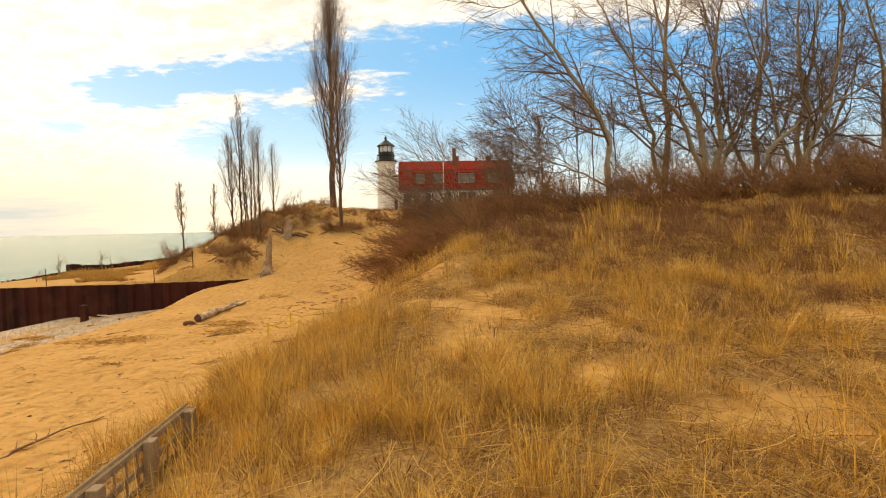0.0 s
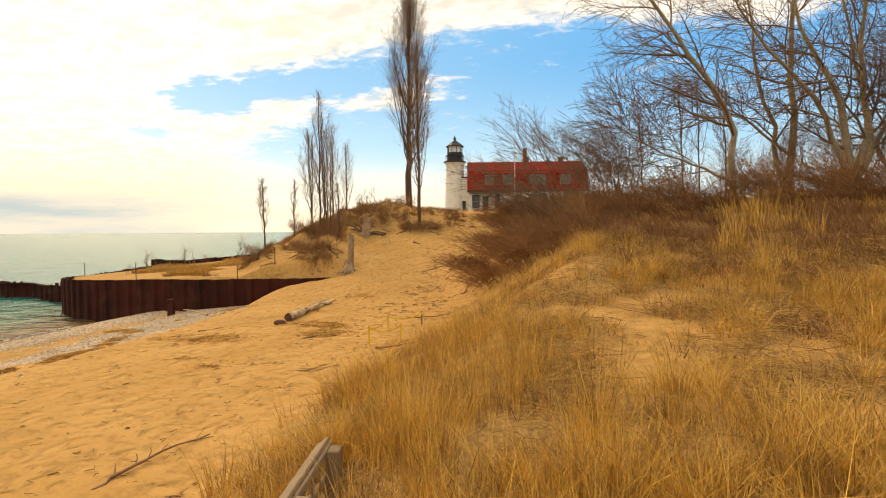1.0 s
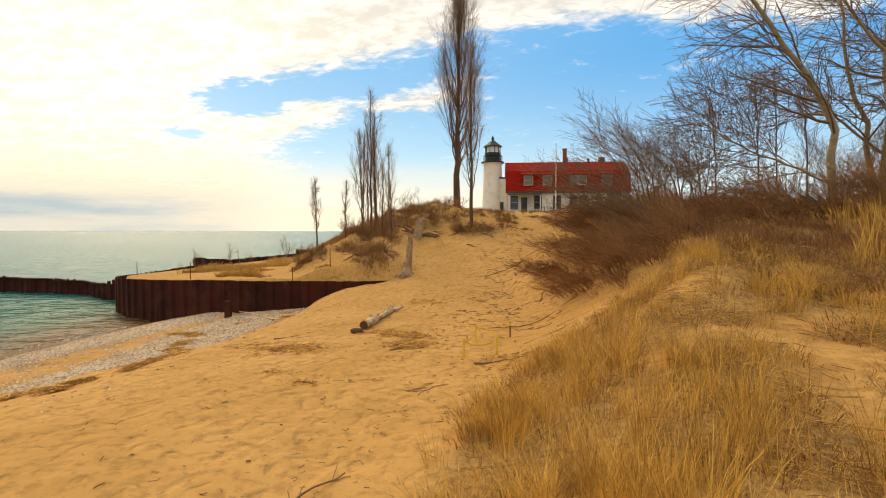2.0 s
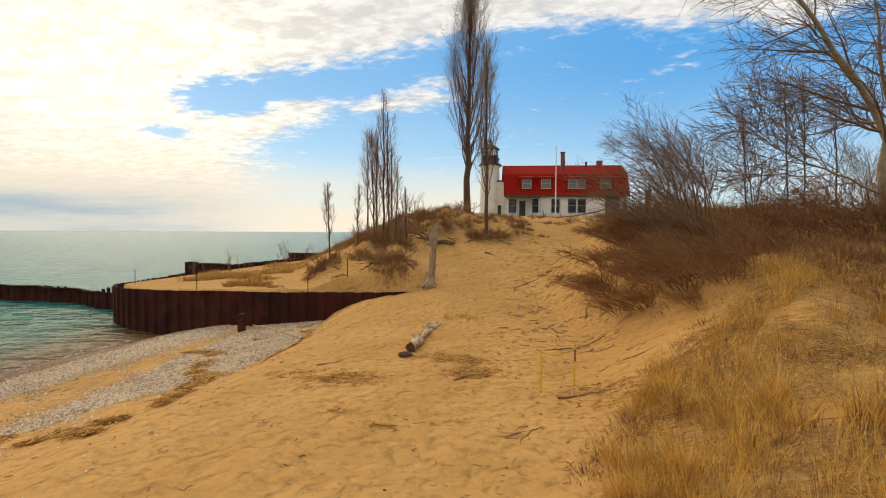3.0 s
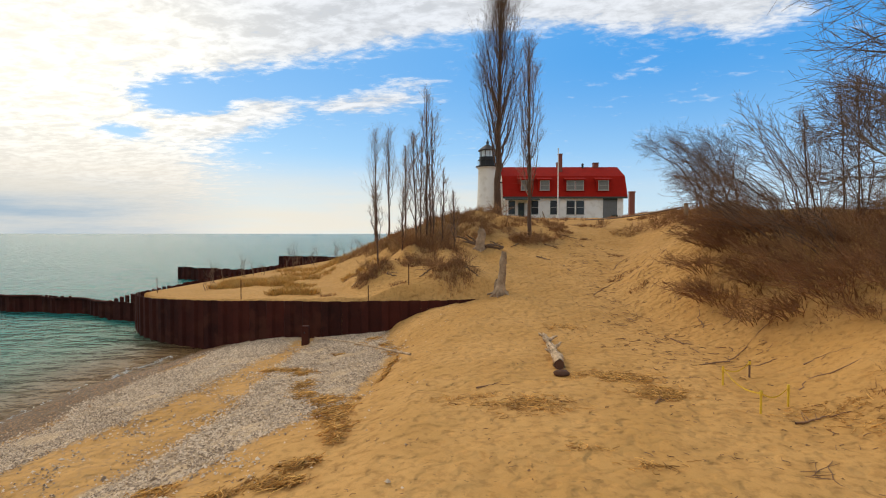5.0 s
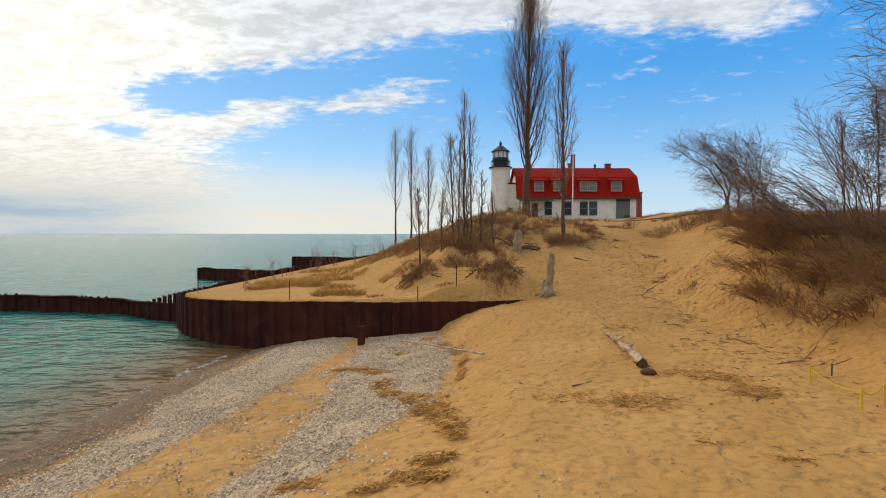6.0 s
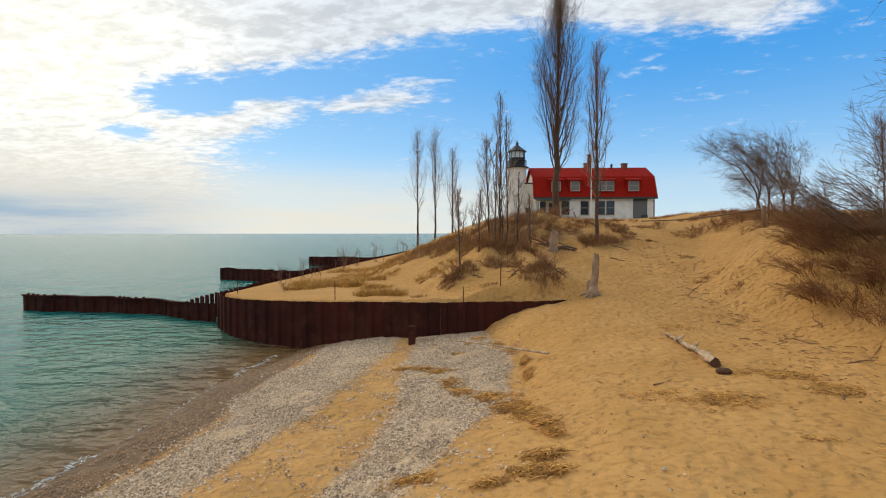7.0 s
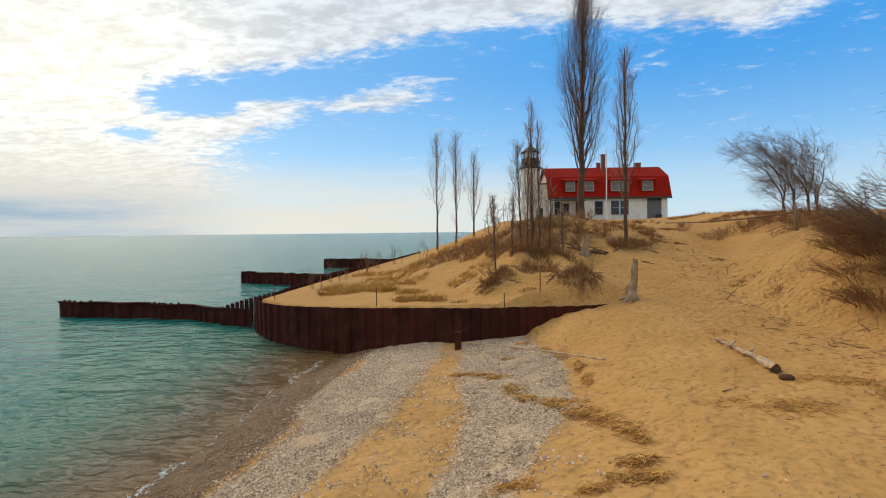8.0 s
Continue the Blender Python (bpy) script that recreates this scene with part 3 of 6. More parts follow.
def build_ground():
    xs, ys = spaced(-30, 16, 0.22, -420, 3000), spaced(1.5, 44, 0.22, -600, 3500)
    X, Y = np.meshgrid(xs, ys)
    near = sstep(X, -60, -30) * (1 - sstep(X, 20, 60)) * sstep(Y, -20, 0) * (1 - sstep(Y, 60, 100))
    Z = land(X, Y)
    Z = Z + ripple(X, Y) * near * sstep(X - shore_x(Y), 0.2, 2.5)
    far = np.hypot(X, Y)
    Z = np.where(X > -20, Z - 2.5 * sstep(far, 250, 1500), Z)
    n, mcol = X.shape
    V = np.stack([X, Y, Z], -1).reshape(-1, 3)
    idx = np.arange(n * mcol).reshape(n, mcol)
    F = np.stack([idx[:-1, :-1], idx[:-1, 1:], idx[1:, 1:], idx[1:, :-1]], -1).reshape(-1, 4)
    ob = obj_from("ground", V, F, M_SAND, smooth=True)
    tagged(ob, "pale orange sand of a beach and dunes, trodden and littered", "ground", kind="structure")
    u = X - shore_x(Y)
    wet = (1 - sstep(u - 0.7 * sstep(Y, 18, 23), 0.8, 2.1)) * (1 - sstep(Y, WALL_Y(X) + 0.2, WALL_Y(X) + 0.5))
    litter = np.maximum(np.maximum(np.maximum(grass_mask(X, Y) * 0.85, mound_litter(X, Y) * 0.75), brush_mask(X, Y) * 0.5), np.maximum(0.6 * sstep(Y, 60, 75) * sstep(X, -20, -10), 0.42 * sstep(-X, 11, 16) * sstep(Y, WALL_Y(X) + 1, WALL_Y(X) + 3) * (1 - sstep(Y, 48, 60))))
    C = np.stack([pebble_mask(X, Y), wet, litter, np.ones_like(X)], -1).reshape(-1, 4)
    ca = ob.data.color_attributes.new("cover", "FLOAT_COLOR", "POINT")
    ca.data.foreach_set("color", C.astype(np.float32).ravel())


build_ground()


def build_water():
    xs, ys = spaced(-34, -18, 0.5, -4700, -15), spaced(0, 40, 0.5, -3000, 4700)
    xs = xs[xs < -17.5]
    X, Y = np.meshgrid(xs, ys)
    V = np.stack([X, Y, np.zeros_like(X)], -1).reshape(-1, 3)
    n, mcol = X.shape
    idx = np.arange(n * mcol).reshape(n, mcol)
    F = np.stack([idx[:-1, :-1], idx[:-1, 1:], idx[1:, 1:], idx[1:, :-1]], -1).reshape(-1, 4)
    ob = obj_from("water", V, F, M_WATER, smooth=True)
    tagged(ob, "teal lake water with small wind ripples", "lake", kind="structure")
    d = np.clip((-(X - shore_x(Y)) - 0.4) / 14.0, 0, 1)
    d = np.where(Y > 30, np.maximum(d, 0.6), d)
    C = np.stack([d, d, d, np.ones_like(d)], -1).reshape(-1, 4)
    ca = ob.data.color_attributes.new("depth", "FLOAT_COLOR", "POINT")
    ca.data.foreach_set("color", C.astype(np.float32).ravel())


build_water()


# ---- steel sheet piling ----
def sheet_mesh(width, height, deep=0.12, th=0.02):
    """One trough-shaped sheet: x along the wall, y to its back, top at z = 0."""
    prof = [(0, 0), (0.30, 0), (0.42, deep), (0.88, deep), (1.0, 0)]
    pts = [(a * width, b) for a, b in prof]
    bm = bmesh.new()
    rows = []
    for off in (0, th):
        for z in (0, -height):
            rows.append([bm.verts.new((x, y + off, z)) for x, y in pts])
    ft, fb, bt, bb = rows
    for i in range(len(pts) - 1):
        bm.faces.new((ft[i], ft[i + 1], fb[i + 1], fb[i]))
        bm.faces.new((bt[i + 1], bt[i], bb[i], bb[i + 1]))
        bm.faces.new((ft[i + 1], ft[i], bt[i], bt[i + 1]))
    bm.faces.new((ft[0], fb[0], bb[0], bt[0]))
    bm.faces.new((fb[-1], ft[-1], bt[-1], bb[-1]))
    bmesh.ops.recalc_face_normals(bm, faces=bm.faces)
    me = bpy.data.meshes.new("steel_sheet")
    bm.to_mesh(me)
    bm.free()
    me.materials.append(M_RUST)
    return me


SHEET = {h: sheet_mesh(0.82, h) for h in (2.6, 4.2)}


def pile_wall(name, line, top, height, label, ragged=0.0, group="", gaps=()):
    """Sheets set one after another along a line of plan points."""
    w = thing(name, (0, 0, 0), label, "retaining wall", group)
    pts = [Vector(p) for p in line]
    seg = [(b - a).length for a, b in zip(pts, pts[1:])]
    total, s, i = sum(seg), 0.0, 0
    r = random.Random(len(line) * 7 + int(total))
    while s < total - 0.3:
        def at(q):
            k = 0
            while k < len(seg) - 1 and q > seg[k]:
                q -= seg[k]
                k += 1
            return pts[k].lerp(pts[k + 1], min(q / seg[k], 1.1))
        a, b = at(s), at(s + 0.82)
        if i not in gaps:
            ob = new("steel_sheet", SHEET[height])
            ob.parent = w
            tz = top(s / total) if callable(top) else top
            ob.matrix_basis = pose(a.x, a.y, tz + ragged * r.uniform(-1, 1), 0, r.uniform(-0.6, 0.6) * (ragged > 0), math.degrees(math.atan2(b.y - a.y, b.x - a.x)))
        s += 0.82
        i += 1
    return w


GROYNE = [(x, float(np.interp(x, [-44.9, -36.5, -33.6, -31.7], [34.9, 34.3, 33.7, 32.4])) + 0.55 * abs(math.sin(x * 0.95)) - 0.25) for x in np.linspace(-44.9, -31.7, 27)]
front = [(-29.05, 33.9)] + [(x, float(WALL_Y(x))) for x in np.linspace(-29.0, -9.2, 26)]
pile_wall("steel_wall", front, lambda q: 1.70 + 0.56 * min(1.0, q / 0.62) + 0.05 * q, 4.2, "dark rusted steel sheet-pile wall holding back a sand terrace", 0.012, "sheet pile walls")
pile_wall("steel_wall", [(-31.6, 32.3), (-29.1, 31.6)], 1.1, 4.2, "low rusted steel sheet piling in shallow water", 0.03, "sheet pile walls")
pile_wall("groyne", GROYNE, 1.05, 2.6, "ragged rusted steel groyne standing in the lake", 0.08, "sheet pile walls")
pile_wall("bank_wall", [(-28.9, 34), (-28.8, 42), (-28.6, 56), (-27.8, 72), (-27.5, 96)], lambda q: 1.8 + 0.35 * min(1.0, q * 6) - 0.15 * q, 2.6, "rusted steel piling along the dune's lake edge", 0.03, "sheet pile walls")
pile_wall("groyne", [(-43.4, 58.5), (-36.0, 55.5), (-28.6, 54.0)], 1.35, 2.6, "far rusted steel groyne standing in the lake", 0.06, "sheet pile walls")
pile_wall("groyne", [(-41.5, 82.5), (-35.0, 82.0), (-27.7, 80.0)], 1.5, 2.6, "far rusted steel groyne standing in the lake", 0.05, "sheet pile walls")


tw_ = thing("pile_row", (-31.5, 32.5, 0.0), "row of single rusted steel piles between two walls", "piles", "sheet pile walls")
for k in range(12):
    u = k / 11
    pz = 1.1 + 0.72 * u ** 0.8
    pile = part("pile", prism_bm([(-0.11, -1.6), (-0.11, pz), (-0.05, pz + 0.03), (0.11, pz - 0.02), (0.11, -1.6)], -0.06, 0.06, "y"), M_RUST, tw_)
    pile.matrix_basis = pose(2.5 * u, 1.8 * u, 0, 0, 0, -20)
for line, zt in ((GROYNE[:15], 1.06), (GROYNE[14:], 1.0)):
    wl = thing("waler_beam", (line[0][0], line[0][1], zt), "rusted steel beam bolted along a groyne's top", "beam", "sheet pile walls")
    P, R = stem_line([(x - line[0][0], y - line[0][1] - 0.09, 0) for x, y in line], 0.075, 0.075, 14)
    obj_from("beam", *tubes(P, R, 4), M_RUST, wl)
    for k in range(5):
        p = P[0, k + 1]
        part("bracket", box_bm(p[0] - 0.07, p[1] - 0.07, -0.12, p[0] + 0.07, p[1] + 0.05, 0.16, 0.01), M_RUST, wl)


# ---- the house and its tower ----
def window(parent, x, z, w, h, y, greyed=False, name="window"):
    win = part(name, box_bm(x - w / 2 - 0.09, y - 0.05, z - 0.09, x + w / 2 + 0.09, y + 0.02, z + h + 0.09), M_GREEN if not greyed else M_FRAME, parent)
    # dormer panes are plain glass, with their reflection painted as flat grey
    part("pane", box_bm(x - w / 2, y - 0.075, z + h / 2 + 0.03, x + w / 2, y - 0.055, z + h), M_GREYPANE if greyed else M_GLASS, win)
    part("pane", box_bm(x - w / 2, y - 0.075, z, x + w / 2, y - 0.055, z + h / 2 - 0.03), M_GLASS if not greyed else M_GREYPANE, win)
    part("sash", box_bm(x - w / 2, y - 0.085, z + h / 2 - 0.03, x + w / 2, y - 0.052, z + h / 2 + 0.03), M_FRAME, win)
    part("sill", box_bm(x - w / 2 - 0.14, y - 0.13, z - 0.15, x + w / 2 + 0.14, y + 0.02, z - 0.09), M_FRAME, win)
    return win


def build_house():
    hs = thing("house", (-6.1, 77.0, 6.6), "white keeper's house with a red gambrel roof and dormers", "house", rz=3.5)
    Lx, D, E, B, R_ = 17.0, 8.6, 3.9, 6.7, 8.5   # length, depth, eave, break and ridge heights
    part("wall", prism_bm([(0, -1.5), (D, -1.5), (D, E), (D - 1.2, B), (D / 2, R_ - 0.2), (1.2, B), (0, E)], 0, 13.9, "x"), M_WHITE, hs)
    part("porch_wall", prism_bm([(1.5, -1.5), (D, -1.5), (D, E), (D - 1.2, B), (D / 2, R_ - 0.2), (1.5, B)], 13.9, 16.8, "x"), M_WHITE, hs)
    part("porch_screen", box_bm(13.98, 0.10, 0.75, 15.95, 0.16, 3.25), M_SCREEN, hs, "grey insect screen")
    part("porch_post", box_bm(15.95, 0.02, -1.2, 16.8, 0.5, E), M_WHITE, hs)
    part("porch_rail", box_bm(15.1, -0.15, 0.2, 15.95, -0.05, 1.2), M_GREEN, hs)
    part("porch_beam", box_bm(13.9, 0.02, 3.25, 16.0, 0.3, E), M_GREEN, hs)
    out = [(-0.45, E - 0.15), (0.85, B + 0.1), (D / 2, R_), (D - 0.85, B + 0.1), (D + 0.45, E - 0.15)]
    inn = [(p, q - 0.22) for p, q in out][::-1]
    part("roof", prism_bm(out + inn, -0.35, Lx + 0.25, "x"), M_ROOF, hs)
    part("fascia", box_bm(-0.35, -0.47, E - 0.42, Lx + 0.25, -0.40, E - 0.15), M_GREEN, hs)
    for x0, n, wide in ((2.9, 1, 1.15), (5.6, 1, 1.15), (9.9, 2, 1.0), (13.9, 1, 1.3)):
        half = (n * wide + 0.3) / 2 + 0.2
        dm = part("dormer", prism_bm([(-0.2, 4.5), (-0.2, 6.15), (1.2, 6.35), (1.2, 4.5)], x0 - half, x0 + half, "x"), M_ROOF, hs)
        part("dormer_roof", prism_bm([(-0.55, 6.1), (-0.55, 6.24), (1.6, 6.75), (1.6, 6.6)], x0 - half - 0.15, x0 + half + 0.15, "x"), M_ROOF, dm)
        for k in range(n):
            xw = x0 + (k - (n - 1) / 2) * (wide + 0.25)
            window(dm, xw, 4.75, wide, 1.2, -0.22, True)
    for x0, n in ((4.3, 1), (7.0, 1), (10.0, 2)):
        for k in range(n):
            window(hs, x0 + (k - (n - 1) / 2) * 1.35, 1.35, 0.95, 1.75, -0.02)
    for x0 in (6.9, 11.4):
        part("cellar_window", box_bm(x0 - 0.45, -0.06, 0.05, x0 + 0.45, 0.02, 0.5, 0.01), M_GLASS, hs, "low dark cellar window")
    door = part("door", box_bm(1.9, -0.1, 0.75, 2.75, -0.02, 2.9, 0.01), M_GREEN, hs, "dark green panelled door")
    part("door_pane", box_bm(2.05, -0.13, 1.8, 2.6, -0.1, 2.7), M_GLASS, door)
    window(hs, 0.9, 1.35, 0.9, 1.7, -0.02)
    part("porch_floor", box_bm(0.0, -2.2, 0.45, 5.2, -0.02, 0.68), M_WOOD, hs)
    part("porch_roof", prism_bm([(-2.3, 3.15), (-2.3, 3.28), (-0.02, 3.62), (-0.02, 3.45)], -0.1, 4.6, "x"), M_GREEN, hs)
    for x0 in (0.1, 4.4):
        part("porch_column", box_bm(x0, -2.15, 0.68, x0 + 0.14, -2.0, 3.2), M_TRIM, hs)
    st = part("stair_rail", prism_bm([(-2.2, 1.4), (-2.2, 1.6), (-4.4, 0.35), (-4.4, 0.15)], 4.9, 5.0, "x"), M_WOOD, hs)
    for k in range(4):
        part("step", box_bm(3.9, -2.5 - 0.4 * k, 0.28 - 0.2 * k, 5.0, -2.1 - 0.4 * k, 0.33 - 0.2 * k), M_WOOD, st)
    for x0, y0, z0, z1, w in ((8.35, 2.6, 7.4, 10.1, 0.55), (9.4, 8.95, -1.0, 9.7, 0.55), (14.0, D / 2, 8.2, 9.0, 0.75)):
        ch = part("chimney", box_bm(x0 - w / 2, y0 - w / 2, z0, x0 + w / 2, y0 + w / 2, z1, 0.02), M_BRICK, hs)
        part("cap", box_bm(x0 - w / 2 - 0.06, y0 - w / 2 - 0.06, z1, x0 + w / 2 + 0.06, y0 + w / 2 + 0.06, z1 + 0.12), M_BRICK, ch)
    part("drainpipe", lathe_bm([(0.05, 0.0), (0.05, 3.6)], 8, 7.75, -0.09), M_TRIM, hs)
    part("vent_pipe", lathe_bm([(0.16, 8.3), (0.16, 8.8), (0.24, 8.8), (0.05, 9.05)], 10, 12.0, 4.0), M_BLACK, hs)
    lk = part("link", box_bm(-2.6, 2.4, -1.5, -0.02, 6.0, 5.9), M_WHITE, hs)
    part("link_roof", box_bm(-2.7, 2.3, 5.9, 0.0, 6.1, 6.1), M_BLACK, lk)
    part("link_door", box_bm(-1.9, 2.3, 0.2, -0.6, 2.38, 2.4), M_GREEN, lk)
    return hs


def build_tower():
    tw = thing("lighthouse_tower", (-8.55, 80.2, 6.0), "round white lighthouse tower with a black iron lantern", "lighthouse")
    part("shaft", lathe_bm([(1.68, -1.5), (1.62, 0.5), (1.42, 6.5), (1.36, 8.55), (1.5, 8.75), (1.62, 8.9)], 32), M_WHITE, tw, smooth=True)
    part("gallery", lathe_bm([(1.72, 8.9), (1.76, 9.05), (1.7, 9.1)], 32), M_BLACK, tw)
    lan = part("lantern_base", lathe_bm([(1.2, 9.1), (1.2, 10.35), (1.26, 10.42)], 10), M_BLACK, tw)
    part("lantern_glass", lathe_bm([(1.08, 10.42), (1.08, 11.35)], 10), M_LAMP, tw, "pale glass lantern panes")
    for k in range(10):
        a = 2 * math.pi * k / 10
        part("mullion", lathe_bm([(0.05, 10.4), (0.05, 11.4)], 6, 1.12 * math.cos(a), 1.12 * math.sin(a)), M_BLACK, lan)
    part("lantern_roof", lathe_bm([(1.42, 11.33), (1.42, 11.45), (0.75, 11.95), (0.2, 12.35), (0.12, 12.4)], 10), M_BLACK, tw)
    part("ventilator", lathe_bm([(0.1, 12.4), (0.22, 12.5), (0.24, 12.65), (0.12, 12.8), (0.03, 13.1)], 12), M_BLACK, tw)
    ra = part("rail", lathe_bm([(1.42, 9.98), (1.42, 10.02), (1.40, 10.02)], 32), M_BLACK, tw)
    for k in range(14):
        a = 2 * math.pi * k / 14
        part("rail_post", lathe_bm([(0.025, 9.1), (0.025, 10.0)], 5, 1.42 * math.cos(a), 1.42 * math.sin(a)), M_BLACK, ra)


build_house()
build_tower()
fp = thing("flagpole", (0.3, 70.0, float(land(0.3, 70)) - 0.1), "slim white flagpole before the house", "flagpole")
part("pole", lathe_bm([(0.09, 0), (0.05, 9.0)], 10), M_TRIM, fp)
part("finial", lathe_bm([(0.03, 9.0), (0.1, 9.06), (0.1, 9.14), (0.02, 9.2)], 10), M_TRIM, fp)


# ---- trees ----
def tree(name, stems, levels, bark, twig, label, r, category="tree", group="", limb_levels=1, at_=(0, 0, 0)):
    """stems: list of (P, R). levels: dicts for sprout. The first limb_levels levels belong to the trunk's mesh."""
    t = thing(name, at_, label, category, group)
    trunk, crown, cur = [], [], stems
    for P, R in stems:
        trunk.append(tubes(P, R, 8))
    for n, lv in enumerate(levels):
        nxt = []
        for P, R in cur:
            c = sprout(r, P, R, **lv)
            nxt.append(c)
            (trunk if n < limb_levels else crown).append(tubes(*c, 5 if n < limb_levels else (4 if n == 0 else 3)))
        cur = nxt
    obj_from("trunk", *join(trunk), bark, t, smooth=True)
    obj_from("crown", *join(crown), twig, t)
    return t


def poplar(x, y, z, h, r0, wide, label, seed, limbs=7, n1=10, n2=6, n3=4, bare=0.14, lean=(0, 0)):
    """A spire of steep limbs round one trunk; wide: the crown's half width."""
    r = np.random.default_rng(seed)
    lx, ly = lean
    trunk = stem_line([(0, 0, -0.6), (lx * 0.3, ly * 0.3, h * 0.4), (lx, ly, h)], r0, 0.02, 14, 0.02 + r0 * 0.02, r)
    stems = [trunk]
    for k in range(limbs):
        a, s0 = 2.4 * k + r.uniform(-0.5, 0.5), bare + (0.78 - bare) * (k + r.random()) / limbs
        top = min(s0 + r.uniform(0.24, 0.38), 0.97)
        d = wide * r.uniform(0.75, 1.1) * min(1.0, (1.03 - top) * 2.3) ** 0.9 * min(1.0, 0.35 + 1.5 * s0)
        c, s = math.cos(a), math.sin(a)
        o = np.array([lx * s0, ly * s0, h * s0])
        e = np.array([lx * top + d * c, ly * top + d * s, h * top])
        stems.append(stem_line([o, o + (e - o) * np.array([0.36, 0.36, 0.26]), o + (e - o) * np.array([0.74, 0.74, 0.62]), e], r0 * 0.19 * (1.1 - s0) + 0.012, 0.008, 9, 0.05, r))
    levels = [dict(per=n1, u0=0.12, u1=0.98, angle=26, length=lambda u: wide * 0.85 * (1.2 - 0.75 * u), up=0.2, wander=0.08, k=5, ratio=0.4, tip=0.006),
              dict(per=n2, u0=0.15, u1=0.98, angle=26, length=lambda u: wide * 0.52 * (1.1 - 0.5 * u), up=0.13, wander=0.1, k=4, ratio=0.5, tip=0.004),
              dict(per=n3, u0=0.2, u1=1.0, angle=28, length=lambda u: wide * 0.34 + 0 * u, up=0.15, wander=0.1, k=2, ratio=0.6, tip=0.003)]
    t = thing("poplar_tree", (x, y, z), label, "tree", "poplars")
    up_trunk = (trunk[0][:, 3:], trunk[1][:, 3:])
    low, crown, cur = [tubes(*q, 8) for q in stems], [], [up_trunk] + stems[1:]
    for lv in levels:
        cur = [sprout(r, P, R, **lv) for P, R in cur]
        crown += [tubes(P, R, 3) for P, R in cur]
    obj_from("trunk", *join(low), M_POPLAR, t, smooth=True)
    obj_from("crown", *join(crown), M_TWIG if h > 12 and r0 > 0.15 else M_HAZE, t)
    return t


poplar(-8.4, 39.4, 5.9, 17.3, 0.28, 2.15, "tall bare Lombardy poplar with a thick grey-brown trunk", 3, 38, 9, 6, 2, 0.17, (0.25, 0))
poplar(-6.7, 33.9, 4.3, 12.2, 0.135, 1.15, "bare slim poplar with a narrow brown crown", 4, 20, 7, 5, 2, 0.20, (-0.1, 0))
poplar(-12.5, 31.8, 4.0, 9.0, 0.075, 0.95, "bare slim young poplar on the dune", 5, 12, 6, 4, 2, 0.16)
poplar(-13.1, 32.0, 3.9, 6.9, 0.062, 0.9, "bare slim young poplar on the dune", 6, 10, 6, 4, 2, 0.13, (-0.2, 0))
poplar(-20.3, 55.5, 2.9, 12.9, 0.13, 1.6, "bare slim poplar by the lake edge", 7, 10, 6, 4, 2, 0.36)
poplar(-18.0, 50.5, 3.1, 11.7, 0.12, 1.45, "bare slim poplar by the lake edge", 8, 10, 6, 4, 2, 0.34)
poplar(-16.3, 49.5, 3.7, 9.3, 0.11, 1.15, "bare slim poplar by the lake edge", 9, 10, 6, 4, 2, 0.28)
poplar(-14.6, 28.8, 3.0, 4.5, 0.06, 0.5, "small bare sapling rooted in a brushy mound", 10, 7, 6, 5, 2, 0.3, (-0.15, 0))
for i, (x, y, h) in enumerate(((-11.6, 31.0, 4.4), (-10.9, 30.6, 3.2), (-13.7, 30.6, 3.4), (-12.1, 31.4, 7.4), (-12.8, 31.2, 6.0), (-12.35, 32.4, 5.2))):
    poplar(x, y, float(land(x, y)) - 0.05, h, 0.04, 0.42, "thin bare sapling on the dune", 20 + i, 8, 5, 3, 2, 0.12, (0.1 * (-1) ** i, 0))


def broad_tree(name, x, y, stems, label, seed, bark, n1=14, n2=9, n3=6, wind=(-0.10, 0, 0.0), reach=3.2, group="birches", thin=1.0):
    """A wide-crowned tree; stems are lines of points from its base, in metres from the foot."""
    r = np.random.default_rng(seed)
    z = float(land(x, y))
    lines = [stem_line(p, r0, 0.022 if thin > 0.6 else 0.012, 12, 0.07, r) for p, r0 in stems]
    levels = [dict(per=n1, u0=0.22, u1=0.98, angle=48, length=lambda u: reach * (1.15 - 0.6 * u), up=0.02, wander=0.16, k=7, ratio=0.48 * min(1.0, thin + 0.25), tip=0.014 * thin, wind=wind),
              dict(per=n2, u0=0.15, u1=0.98, angle=45, length=lambda u: reach * 0.48 * (1.2 - 0.6 * u), up=0.03, wander=0.16, k=5, ratio=0.6, tip=0.010 * thin, wind=wind),
              dict(per=n3, u0=0.15, u1=1.0, angle=40, length=lambda u: reach * 0.24 + 0 * u, up=0.03, wander=0.15, k=2, ratio=0.65, tip=0.0065 * thin, wind=wind)]
    return tree(name, lines, levels, bark, M_LIMB if thin > 0.6 else M_TWIG, label, r, at_=(x, y, z), group=group, limb_levels=0)


